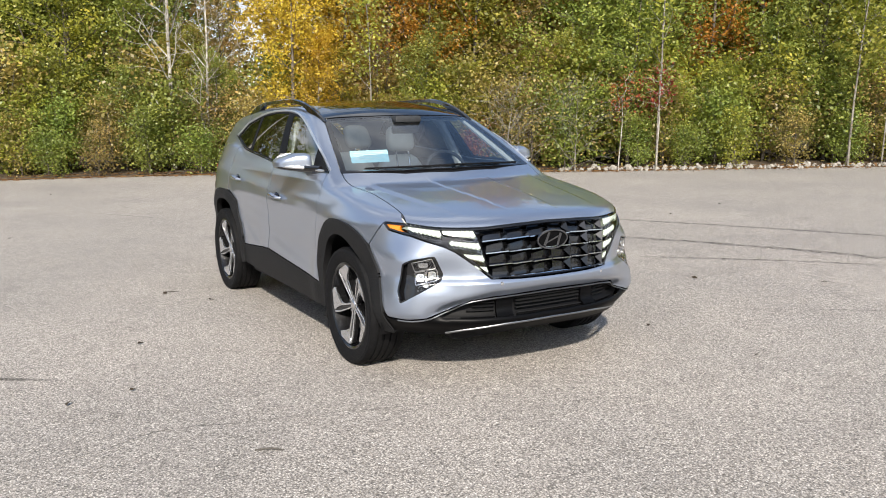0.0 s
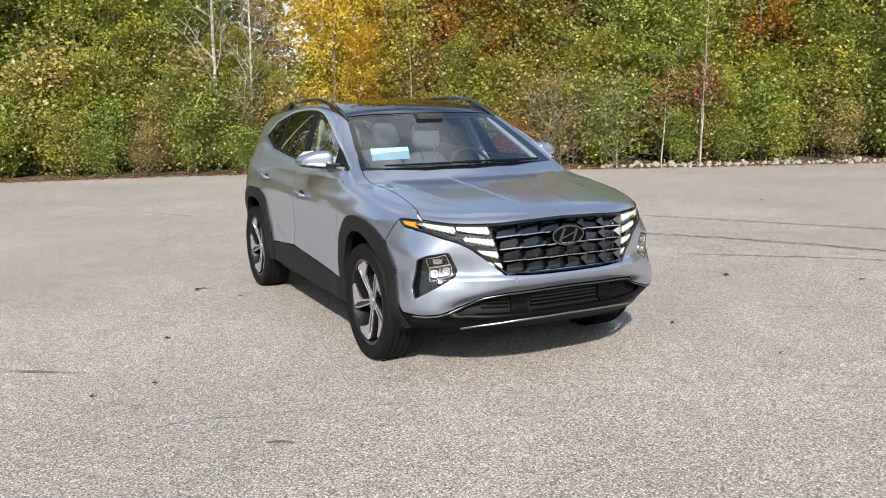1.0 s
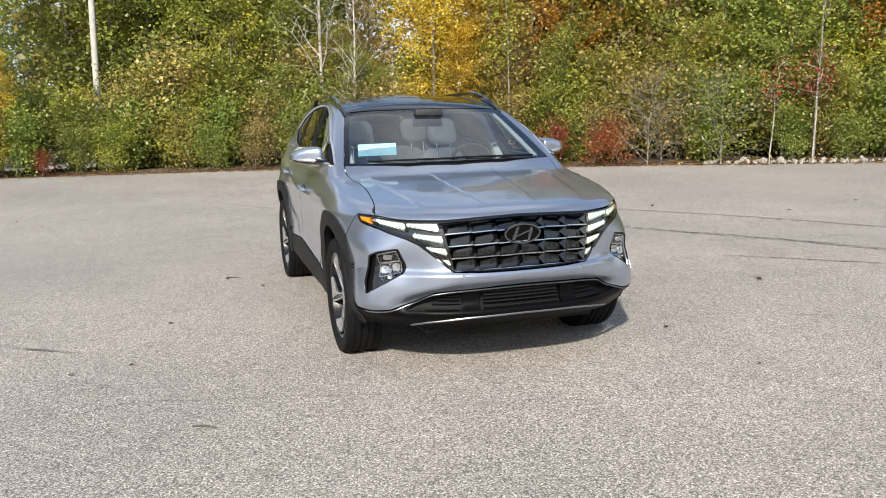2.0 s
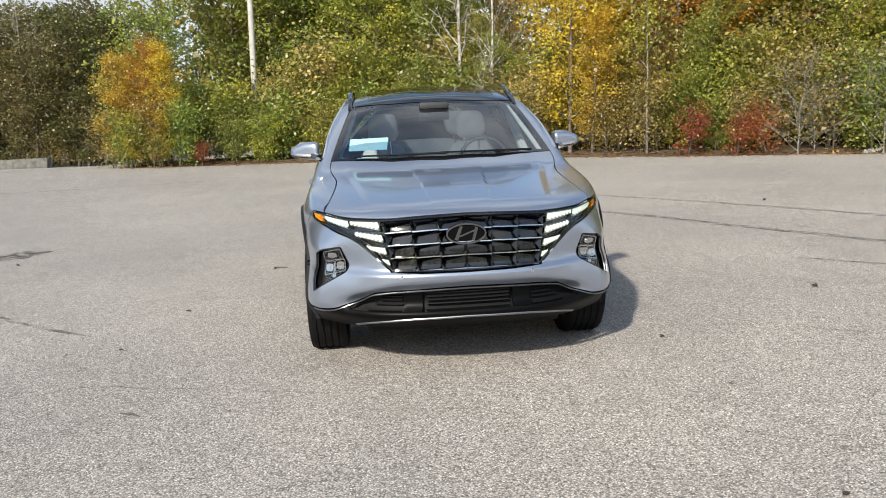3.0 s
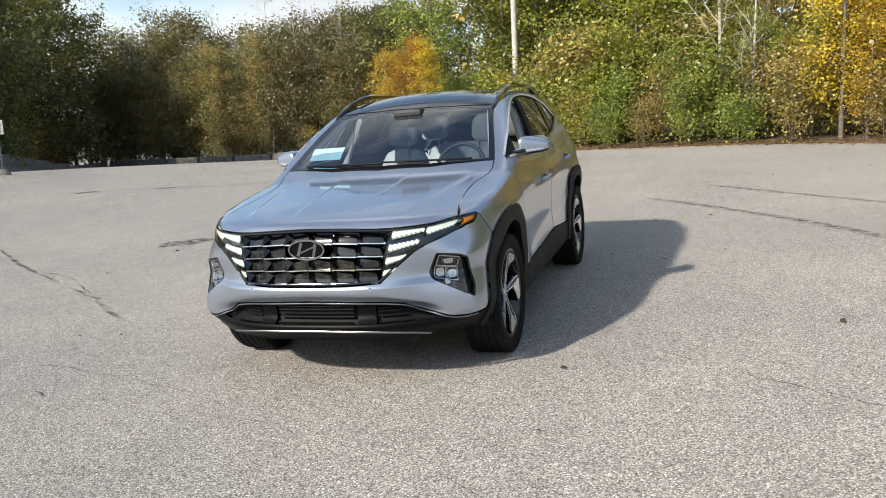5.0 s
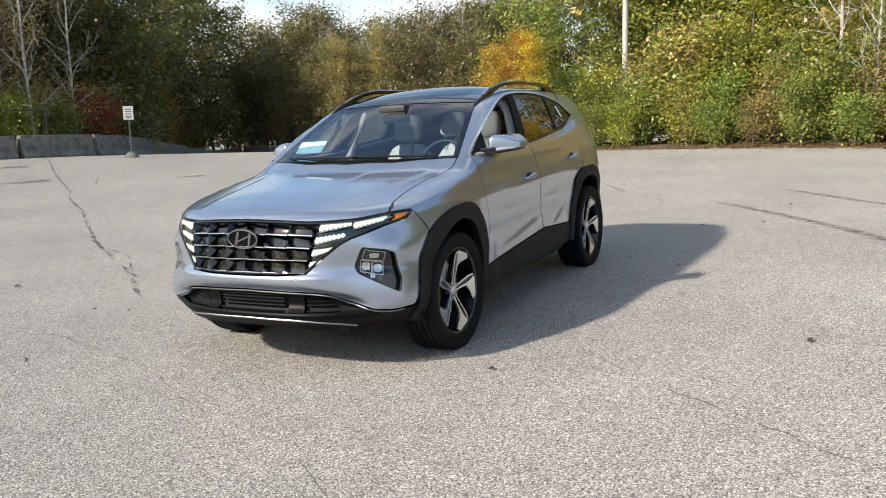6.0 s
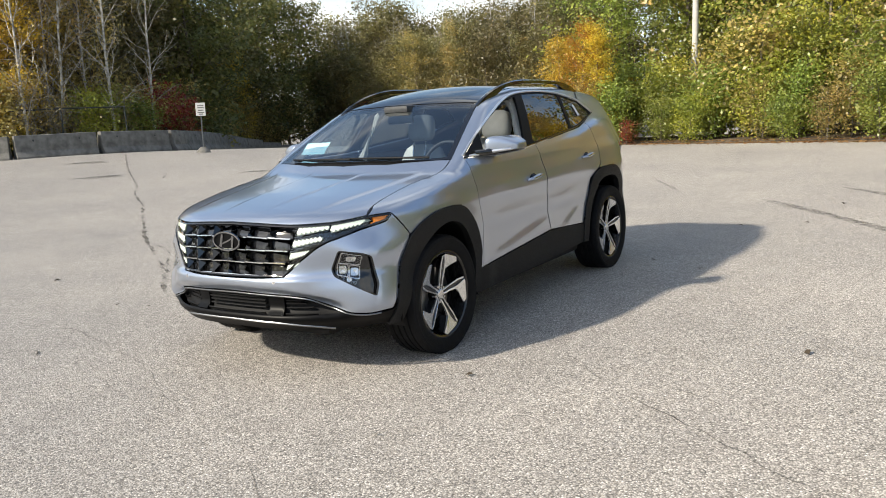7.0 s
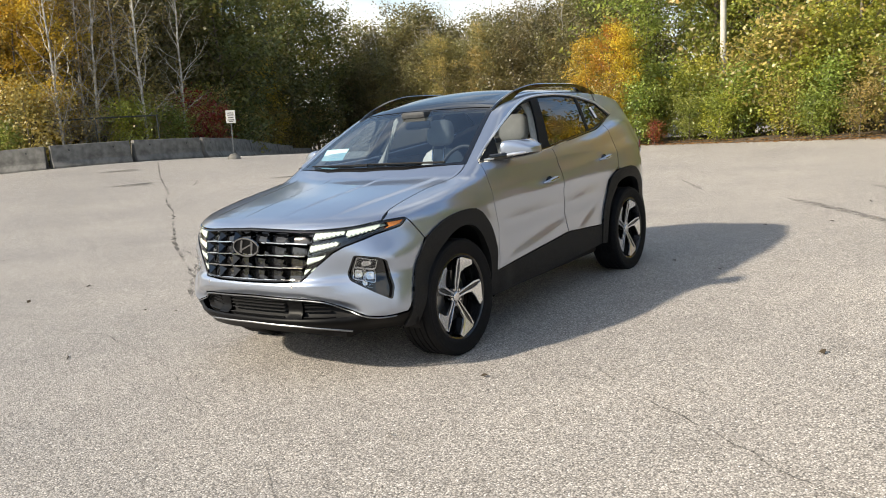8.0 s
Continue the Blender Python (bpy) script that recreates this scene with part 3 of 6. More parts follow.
def seat(parent, x, y, width=0.52, heads=(0.0,), low=0.62, name="front_seat"):
    se = empty(name, "", "")
    se.parent = parent
    tagged(se, "pale grey leather seat")

    def pad(n, lo, hi, tilt, piv, bev=0.05, squeeze=0.0):
        bm = bmesh.new()
        rows, cols, ring = 10, 24, []
        half = [(hi[i] - lo[i]) / 2 for i in range(3)]
        mid = [(hi[i] + lo[i]) / 2 for i in range(3)]

        def q(v, k):
            return math.copysign(abs(v) ** k, v)
        for i in range(rows + 1):
            e = -math.pi / 2 + math.pi * i / rows
            ring.append([bm.verts.new((mid[0] + half[0] * q(math.cos(e), 0.5) * q(math.cos(a), 0.55), mid[1] + half[1] * q(math.cos(e), 0.5) * q(math.sin(a), 0.65), mid[2] + half[2] * q(math.sin(e), 0.6))) for a in [2 * math.pi * j / cols for j in range(cols)]])
        for i in range(rows):
            for j in range(cols):
                bm.faces.new((ring[i][j], ring[i][(j + 1) % cols], ring[i + 1][(j + 1) % cols], ring[i + 1][j]))
        bmesh.ops.remove_doubles(bm, verts=bm.verts, dist=1e-4)
        m = Matrix.Translation(piv) @ Matrix.Rotation(tilt, 4, "X") @ Matrix.Translation([-v for v in piv])
        for v in bm.verts:
            if squeeze:
                k = 1 - squeeze * (v.co.z - lo[2]) / (hi[2] - lo[2])
                v.co.x = x + (v.co.x - x) * k
            v.co = m @ v.co
        part(n, bm, SEATM, se, "", True, 60)
    piv = (x, y + 0.42, low)
    pad("cushion", (x - width / 2, y, low - 0.14), (x + width / 2, y + 0.5, low + 0.02), 0.0, piv)
    pad("backrest", (x - width / 2, y + 0.38, low - 0.05), (x + width / 2, y + 0.53, low + 0.62), radians(-14), piv, 0.06, 0.16)
    for h in heads:
        pad("head_restraint", (x + h - 0.135, y + 0.36, low + 0.635), (x + h + 0.135, y + 0.47, low + 0.86), radians(-12), piv, 0.05, 0.12)
        bm = bmesh.new()
        for d in (-0.06, 0.06):
            tube(bm, [(x + h + d, y + 0.50, low + 0.5), (x + h + d, y + 0.555, low + 0.72)], 0.007, 8)
        part("restraint_post", bm, CHROME, se, "", True)


def build_car():
    car = empty("suv_car", "silver metallic compact SUV with dark cladding parked on asphalt", "car")
    # --- nose ---
    edge = [(0, 0.925), (0.2, 0.919), (0.42, 0.908), (0.6, 0.912), (0.776, 0.932), (0.905, 0.937)]
    under = [(0.875, 0.897), (0.735, 0.868), (0.575, 0.815), (0.52, 0.785), (0.443, 0.72), (0.352, 0.632), (0.2, 0.624), (0, 0.622)]
    fog = [(0.775, 0.715), (0.73, 0.738), (0.622, 0.757), (0.583, 0.655), (0.594, 0.62), (0.785, 0.495), (0.80, 0.56)]
    lip = [(0.862, 0.405), (0.75, 0.397), (0.66, 0.407), (0.55, 0.452), (0.448, 0.505), (0.35, 0.517), (0.127, 0.528), (0, 0.53)]
    outer = [(0.915, 0.932), (0.965, 0.87), (1.012, 0.80), (0.945, 0.63), (0.893, 0.46)]
    bumper_half = [(u, v - 0.004) for u, v in reversed(under)] + outer + lip
    fogs = [rounded(fog, 0.012), rounded([(-u, v) for u, v in fog][::-1], 0.012)]
    bumper = panel("front_bumper", F, mirror2(bumper_half), PAINT, car, "", holes=fogs, h=0.010)
    # dark backing of lamps and grille
    whole = mirror2(edge + under)
    panel("grille_surround", F, whole, BLACKGLOSS, car, "", h=0.03, proud=-0.05, gap=-0.004, fold=0.01)
    bm = bmesh.new()
    lap = dense(inset(whole, 0.006), 0.02)
    p, n = F.lay(lap)
    strip(bm, p - n * 0.012, n, 0.012, 0.014, True)
    part("grille_border", bm, BLACKGLOSS, car, "", True)
    # jewel cells
    grille = empty("grille", "", "")
    grille.parent = car
    tagged(grille, "dark chrome grille of faceted jewel cells")
    rows, cols = 4, 6

    def cell_uv(a, b):
        """A place in the grille: a across, b down, both from 0 to 1."""
        half = 0.352 + 0.060 * (1 - b) - 0.006
        u = -half + 2 * half * a
        return u, 0.632 + 0.271 * (1 - b) + 0.016 * (1 - (u / 0.42) ** 2) * (1 - b)

    def laid(places):
        q, nn = F.lay(np.array([cell_uv(a, b) for a, b, _ in places]))
        return q - nn * np.array([[c] for _, _, c in places])
    for i in range(rows):
        for j in range(cols):
            a0, a1, b0, b1 = j / cols, (j + 1) / cols, i / rows, (i + 1) / rows
            sg = 1 if a0 + a1 > 1 else -1
            o, n2 = (a0, a1) if sg < 0 else (a1, a0)

            def cell(p, q, sink):
                return o + (n2 - o) * p, b0 + (b1 - b0) * q, sink
            # a shallow facet on the outer half, a deep slot on the inner half
            ring = [cell(0.01, 0.04, 0.010), cell(0.99, 0.04, 0.014), cell(0.99, 0.95, 0.012), cell(0.01, 0.95, 0.008)]
            slot = [cell(0.20, 0.34, 0.040), cell(0.95, 0.14, 0.046), cell(0.92, 0.86, 0.046), cell(0.10, 0.86, 0.040)]
            pl = [Vector(p) for p in laid(ring + slot)]
            bm = bmesh.new()
            v = [bm.verts.new(p) for p in pl]
            for e in range(4):
                f4 = (v[e], v[(e + 1) % 4], v[4 + (e + 1) % 4], v[4 + e])
                bm.faces.new(f4 if sg < 0 else f4[::-1])
            bmesh.ops.triangulate(bm, faces=bm.faces)
            part("grille_cell", bm, DARKCHROME, grille)
            # bright lower edge, stepped from cell to cell, with an arrow at the joint
            t = np.linspace(0.02, 0.98, 6)
            pts = np.array([cell_uv(*cell(p, 0.97 + 0.05 * (p - 0.5) * -1, 0)[:2]) for p in t])
            p, n = F.lay(pts)
            bm = bmesh.new()
            strip(bm, p - n * 0.012, n, 0.0085, 0.010)
            part("grille_bar", bm, BARCHROME, grille, "", True)
            tri = laid([cell(0.86, 0.80, 0.022), cell(1.0, 0.62, 0.004), cell(1.06, 0.97, 0.003), cell(0.96, 1.0, 0.006)])
            bm = bmesh.new()
            v = [bm.verts.new(p) for p in tri]
            bm.faces.new((v[0], v[1], v[2]))
            bm.faces.new((v[0], v[2], v[3]))
            bm.faces.new((v[0], v[3], v[1]))
            bm.faces.new((v[1], v[3], v[2]))
            part("grille_joint", bm, DARKCHROME, grille)
    # oval badge
    badge = empty("badge", "", "")
    badge.parent = car
    bc, bn = F.lay(np.array([(0.0, 0.822)]))
    bc = Vector(bc[0]) + Vector((0, -0.006, 0))

    def bf(u, v, w):
        return bc + Vector((u, -w + 0.15 * u * u - 0.35 * v * 0.2, v))
    bm = bmesh.new()
    ring = [(0.106 * math.cos(a), 0.054 * math.sin(a)) for a in np.linspace(0, 2 * math.pi, 40, endpoint=False)]
    prism(bm, ring, bf, 0.004)
    part("badge_plate", bm, SATINBLACK, badge)
    bm = bmesh.new()
    pts = [bf(u, v, 0.006) for u, v in ring]
    strip(bm, np.array(pts), np.tile((0, -1, 0.05), (40, 1)), 0.013, 0.007, True)
    part("badge_ring", bm, BADGEM, badge, "", True)
    bm = bmesh.new()
    prism(bm, [(-0.064, -0.030), (-0.046, -0.038), (-0.018, 0.040), (-0.034, 0.042)], bf, 0.009)
    prism(bm, [(0.030, -0.042), (0.046, -0.040), (0.066, 0.028), (0.050, 0.038)], bf, 0.009)
    prism(bm, [(-0.040, -0.012), (-0.036, -0.020), (0.042, 0.010), (0.044, 0.020)], bf, 0.0085)
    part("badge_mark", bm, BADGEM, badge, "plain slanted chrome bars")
    # --- lamps ---
    leds = [
        [(0.602, 0.906), (0.775, 0.926), (0.800, 0.908), (0.735, 0.885), (0.588, 0.852)],
        [(0.432, 0.900), (0.590, 0.904), (0.574, 0.862), (0.418, 0.846)],
        [(0.408, 0.828), (0.555, 0.842), (0.530, 0.803), (0.397, 0.780)],
        [(0.390, 0.760), (0.490, 0.768), (0.463, 0.733), (0.380, 0.710)],
        [(0.373, 0.693), (0.435, 0.702), (0.412, 0.672), (0.364, 0.653)],
    ]
    for s in (1, -1):
        lamp = empty("headlamp", "", "")
        lamp.parent = car
        tagged(lamp, "lit daytime lamp cells running into the grille")
        for q in leds:
            q = list(q)
            if len(q) == 4:
                q[2] = (q[1][0] - (q[1][0] - q[2][0]) * 0.5, q[1][1] - (q[1][1] - q[2][1]) * 0.5)
            else:
                q[3] = (q[3][0], q[3][1] + 0.012)
            q[-1] = (q[-1][0] * 0.8 + q[0][0] * 0.2, q[-1][1] * 0.84 + q[0][1] * 0.16)
            o = [(s * u, v) for u, v in q]
            panel("led_cell", F, rounded(o, 0.004, 2), CELLM, lamp, "", h=0.02, proud=-0.010, gap=0.0, fold=0.02)
            # a row of bright beads along the upper part of the cell
            (u0, v0), (u1, v1), (u2, v2), (u3, v3) = q[0], q[1], q[-2], q[-1]
            wide = math.hypot(u1 - u0, v1 - v0) * 1.1 / 7 * 0.98
            for k in range(7):
                t = (k + 0.5) / 7
                a, b = np.array((u0 + (u1 - u0) * t, v0 + (v1 - v0) * t)), np.array((u3 + (u2 - u3) * t, v3 + (v2 - v3) * t))
                line = [a + (b - a) * f - np.array((0.006 * f, 0)) for f in (0.05, 0.40, 0.82)]
                p, n = F.lay(np.array([(s * u, v) for u, v in line]))
                bm = bmesh.new()
                strip(bm, p - n * 0.0105, n, wide, 0.004)
                part("led_bead", bm, LEDM, lamp)
        am = [(0.802, 0.924), (0.902, 0.936), (0.874, 0.900), (0.752, 0.873), (0.81, 0.905)]
        panel("turn_signal", F, [(s * u, v) for u, v in am], AMBER, lamp, "amber turn signal", h=0.02, proud=-0.004, gap=0.002, fold=0.02)
        cover = [(0.42, 0.905), (0.6, 0.910), (0.776, 0.929), (0.80, 0.925), (0.75, 0.874), (0.575, 0.818), (0.52, 0.788), (0.443, 0.724), (0.36, 0.645)]
        panel("lamp_cover", F, [(s * u, v) for u, v in cover], LENS, lamp, "clear lamp cover", h=0.03, proud=-0.002, gap=0.001, fold=0.004)
        # fog and main lamp in its pocket
        pod = empty("main_lamp", "", "")
        pod.parent = car
        tagged(pod, "projector lamps in a black bumper pocket")
        fo = rounded([(s * u, v) for u, v in fog], 0.012)
        panel("pocket", F, fo, BLACKGLOSS, pod, "gloss black pocket", h=0.03, proud=-0.034, gap=-0.01, fold=0.01)
        p, n = F.lay(dense(fo, 0.02))
        bm = bmesh.new()
        strip(bm, p - n * 0.010, n, 0.012, 0.008, True)
        part("pocket_rim", bm, BLACKGLOSS, pod, "", True)
        lens = [(0.735, 0.725), (0.632, 0.745), (0.60, 0.655), (0.612, 0.60), (0.70, 0.56), (0.715, 0.64)]
        for name2, q, sk in (("upper_reflector", [(0.732, 0.722), (0.634, 0.744), (0.616, 0.688), (0.718, 0.672)], 0.016), ("projector_left", [(0.716, 0.666), (0.668, 0.676), (0.664, 0.612), (0.712, 0.598)], 0.014), ("projector_right", [(0.662, 0.677), (0.612, 0.686), (0.606, 0.628), (0.658, 0.614)], 0.014), ("lower_reflector", [(0.702, 0.600), (0.618, 0.622), (0.628, 0.600), (0.70, 0.578)], 0.022)):
            panel(name2.replace("_left", "").replace("_right", ""), F, rounded([(s * u, v) for u, v in q], 0.006, 2), DARKCHROME, pod, "bright reflector", h=0.02, proud=-sk, gap=0.0, fold=0.02)
            uc, vc = sum(a for a, b in q) / 4, sum(b for a, b in q) / 4
            p, n = F.lay(np.array([(s * uc, vc)]))
            c, nn = Vector(p[0] - n[0] * (sk - 0.001)), Vector(n[0])
            a = nn.cross(Vector((0, 0, 1))).normalized()
            b = a.cross(nn)
            bm = bmesh.new()
            rr = 0.026 if "proj" in name2 else 0.016
            wide = 1.9 if "upper" in name2 else 1.0
            lathe(bm, [(0.0005, 0.006), (rr * 0.5, 0.008), (rr * 0.85, 0.008), (rr, 0.0)], lambda r, t, o: c + (a * (math.copysign(abs(math.cos(t)) ** 0.5, math.cos(t)) * wide) + b * math.copysign(abs(math.sin(t)) ** 0.5, math.sin(t))) * r + nn * o, 24)
            part("lens_bowl", bm, REFLECTOR, pod, "", True)
        for q, sk in (([(0.732, 0.722), (0.634, 0.744), (0.616, 0.688), (0.718, 0.672)], 0.014), ([(0.716, 0.666), (0.668, 0.676), (0.664, 0.612), (0.712, 0.598)], 0.012), ([(0.662, 0.677), (0.612, 0.686), (0.606, 0.628), (0.658, 0.614)], 0.012)):
            p, n = F.lay(dense(rounded([(s * u, v) for u, v in q], 0.006, 2), 0.01))
            bm = bmesh.new()
            strip(bm, p - n * sk, n, 0.006, 0.005, True)
            part("lens_frame", bm, BARCHROME, pod, "", True)
        panel("lamp_cover", F, rounded([(s * u, v) for u, v in lens], 0.01), LENS, pod, "clear lamp cover", h=0.03, proud=-0.006, gap=0.001, fold=0.004)
        # sensor
        bm = bmesh.new()
        p, n = F.lay(np.array([(s * 0.303, 0.599)]))
        c, nn = Vector(p[0]), Vector(n[0])
        a = nn.cross(Vector((0, 0, 1))).normalized()
        b = a.cross(nn)
        lathe(bm, [(0.0005, 0.002), (0.010, 0.002), (0.012, -0.004)], lambda r, t, o: c + (a * math.cos(t) + b * math.sin(t)) * r + nn * o, 20)
        part("parking_sensor", bm, ALLOY, car, "", True)
    # --- lower bumper and its intake ---
    low_half = [(0, 0.525), (0.127, 0.524), (0.35, 0.513), (0.448, 0.501), (0.55, 0.448), (0.66, 0.403), (0.75, 0.393), (0.862, 0.40), (0.893, 0.44), (0.90, 0.315), (0.66, 0.300), (0.4, 0.303), (0, 0.308)]
    intake = mirror2([(0, 0.508), (0.33, 0.497), (0.43, 0.485), (0.60, 0.420), (0.58, 0.408), (0.43, 0.402), (0, 0.402)])
    panel("lower_bumper", F, mirror2(low_half), SATINBLACK, car, "satin black lower bumper", holes=[intake], h=0.02, proud=0.004)
    panel("intake_back", F, intake, BLACKMATT, car, "", h=0.04, proud=-0.05, gap=-0.075, fold=0.005)
    for k in range(5):
        z = 0.418 + k * 0.0195
        us = np.linspace(-0.205, 0.205, 16)
        p, n = F.lay(np.column_stack([us, np.full(16, z)]))
        bm = bmesh.new()
        strip(bm, p - n * 0.03, n, 0.007, 0.022)
        part("intake_slat", bm, CLAD, car)
        for s in (-1, 1):
            us = np.linspace(0.325, 0.44 + 0.03 * (2 - k), 8) * s
            p, n = F.lay(np.column_stack([us, np.full(8, z)]))
            bm = bmesh.new()
            strip(bm, p - n * 0.03, n, 0.010, 0.012)
            part("intake_slat", bm, BLACKMATT, car)
    for s in (-1, 1):
        panel("intake_blank", F, [(s * 0.225, 0.410), (s * 0.315, 0.410), (s * 0.315, 0.494), (s * 0.225, 0.500)], SATINBLACK, car, "", h=0.03, proud=-0.018, gap=0.0, fold=0.02)
    for nm, us, vs, m2, wd in (("lip_strip", np.linspace(-0.80, 0.80, 70), None, CHROME, 0.007), ("chin_strip", np.linspace(-0.575, 0.575, 50), None, LIPSATIN, 0.015)):
        au = np.abs(us)
        vs = curve(au, (0, 0.523), (0.127, 0.521), (0.35, 0.511), (0.448, 0.499), (0.55, 0.447), (0.66, 0.403), (0.75, 0.393), (0.862, 0.401)) - 0.002 if nm == "lip_strip" else curve(au, (0, 0.368), (0.25, 0.362), (0.45, 0.338), (0.6, 0.306))
        p, n = F.lay(np.column_stack([us, vs]))
        bm = bmesh.new()
        strip(bm, p + n * 0.003, n, wd, 0.005)
        part(nm, bm, LIPSATIN if nm == "lip_strip" else m2, car, "bright strip", True)
    # --- hood ---
    hf = F.at(*[(u, float(curve(abs(u), *edge)) + 0.003) for u in np.linspace(-0.775, 0.775, 41)])
    side_r = chaikin([(0.752, -0.45), (0.735, -0.32), (0.718, -0.12), (0.716, 0.06), (0.742, 0.20), (0.768, 0.32), (0.758, 0.40)], 2)
    rear_c = [(0.60, 0.342), (0.35, 0.258), (0.0, 0.222)]
    right = T.at(*(side_r + rear_c))
    left = T.at(*[(-x, y) for x, y in (side_r + rear_c[:-1])][::-1])
    hood = panel("hood", T, np.vstack([hf, right, left])[:, :2], PAINT, car, "", h=0.013, gap=0.003, fold=0.03)
    panel("cowl", T, mirror2([(0, 0.219), (0.35, 0.255), (0.60, 0.339), (0.757, 0.400), (0.775, 0.425), (0.6, 0.36), (0.35, 0.29), (0, 0.262)]), BLACKMATT, car, "", h=0.03, proud=-0.012)
    # --- windscreen, roof ---
    ws = [(0, 0.258), (0.35, 0.286), (0.6, 0.35), (0.762, 0.408), (0.69, 0.72), (0.612, 1.04), (0.3, 0.985), (0.0, 0.968)]
    inner = [(0, 0.272), (0.35, 0.300), (0.58, 0.362), (0.720, 0.42), (0.652, 0.72), (0.582, 1.010), (0.3, 0.965), (0.0, 0.950)]
    panel("windscreen_frame", T, mirror2(ws), BLACKGLOSS, car, "", holes=[mirror2(inner)], h=0.03, gap=0.001, proud=-0.003)
    panel("windscreen", T, mirror2(inner), GLASS, car, "large raked windscreen, see-through", h=0.035, gap=-0.001, proud=-0.004, fold=0.004).visible_shadow = False
    roof = mirror2([(0, 0.972), (0.3, 0.989), (0.606, 1.05), (0.592, 1.3), (0.58, 1.8), (0.575, 2.4), (0.56, 2.9), (0.52, 3.18), (0, 3.26)])
    sky_hole = mirror2([(0, 1.05), (0.44, 1.09), (0.48, 1.14), (0.48, 2.45), (0.43, 2.52), (0, 2.54)])
    panel("roof", T, roof, BLACKGLOSS, car, "gloss black roof", holes=[sky_hole], h=0.04)
    panel("roof_window", T, sky_hole, ROOFGLASS, car, "tinted panoramic roof window", h=0.05, gap=-0.001, proud=-0.003, fold=0.003)
    # --- sides ---
    fr_out = [(-0.495, 0.42), (-0.44, 0.58), (-0.40, 0.66), (-0.31, 0.80), (-0.09, 0.895), (0.22, 0.902), (0.35, 0.78), (0.45, 0.61), (0.42, 0.445)]
    fr_in = [(0.345, 0.30), (0.352, 0.40), (0.36, 0.60), (0.23, 0.77), (0.08, 0.83), (-0.09, 0.79), (-0.24, 0.67), (-0.38, 0.42), (-0.41, 0.30)]
    re_out = [(2.14, 0.33), (2.14, 0.50), (2.31, 0.83), (2.49, 0.918), (2.82, 0.922), (2.99, 0.84), (3.12, 0.62), (3.17, 0.40)]
    re_in = [(3.09, 0.38), (3.03, 0.60), (2.93, 0.77), (2.80, 0.842), (2.53, 0.842), (2.38, 0.76), (2.23, 0.52), (2.215, 0.33)]
    dlo_low = [(0.46, 1.180), (0.85, 1.183), (1.30, 1.190), (1.46, 1.203), (2.14, 1.263), (2.39, 1.283), (2.86, 1.385)]
    dlo_top = chaikin([(2.66, 1.497), (2.30, 1.572), (1.95, 1.596), (1.58, 1.592), (1.30, 1.548), (0.92, 1.413), (0.68, 1.308), (0.48, 1.195)], 3)
    for s in (1, -1):
        V = Side(s)
        at = V.at
        hood_edge = T.at(*[(s * (x + 0.001), y) for x, y in side_r])
        shut = F.at(*[(s * u, v) for u, v in [(0.78, 0.9355), (0.905, 0.938), (0.918, 0.930), (0.968, 0.868), (1.015, 0.798)]])
        fender = np.vstack([shut, at((-0.09, 0.895), (0.22, 0.902), (0.35, 0.78), (0.45, 0.61), (0.425, 0.45), (0.462, 0.452), (0.49, 0.72), (0.45, 0.91), (0.458, 1.165)), T.at((s * 0.79, 0.44)), hood_edge[::-1]])
        panel("fender", V, fender, PAINT, car, "", gap=0.002, fold=0.03)
        door = empty("front_door", "", "")
        door.parent = car
        panel("door_skin", V, at((0.462, 0.452), (0.49, 0.72), (0.45, 0.91), (0.458, 1.172), (0.85, 1.176), (1.30, 1.183), (1.455, 1.195), (1.462, 1.17), (1.48, 0.93), (1.49, 0.69), (1.53, 0.535), (0.89, 0.485)), PAINT, door, h=0.012)
        rdoor = empty("rear_door", "", "")
        rdoor.parent = car
        panel("door_skin", V, at((1.535, 0.535), (1.493, 0.69), (1.483, 0.93), (1.465, 1.17), (1.46, 1.196), (2.14, 1.256), (2.39, 1.276), (2.58, 1.315), (2.575, 1.12), (2.545, 0.95), (2.48, 0.918), (2.32, 0.845), (2.22, 0.66), (2.142, 0.495)), PAINT, rdoor, h=0.012)
        qe = R.at(*[(s * u, v) for u, v in [(0.47, 1.50), (0.62, 1.30), (0.72, 1.1), (0.74, 0.85), (0.78, 0.60), (0.85, 0.42)]])
        quarter = np.vstack([at((2.58, 1.316), (2.86, 1.388), (2.67, 1.50)), T.at((s * 0.60, 2.75), (s * 0.555, 3.1), (s * 0.5, 3.25)), qe, at((3.17, 0.41), (3.12, 0.62), (2.99, 0.845), (2.82, 0.925), (2.49, 0.921), (2.548, 0.95), (2.578, 1.12))])
        panel("quarter_panel", V, quarter, PAINT, car, "")
        pillar = np.vstack([T.at(*[(s * x, y) for x, y in chaikin([(0.768, 0.385), (0.693, 0.72), (0.615, 1.045), (0.595, 1.3), (0.583, 1.8), (0.578, 2.4), (0.575, 2.74)], 2)]), at(*[(y, z + 0.006) for y, z in dlo_top], (0.43, 1.150)), T.at((s * 0.79, 0.41))])
        panel("roof_side", V, pillar, PAINT, car, "", h=0.02, gap=0.001, proud=-0.0015)
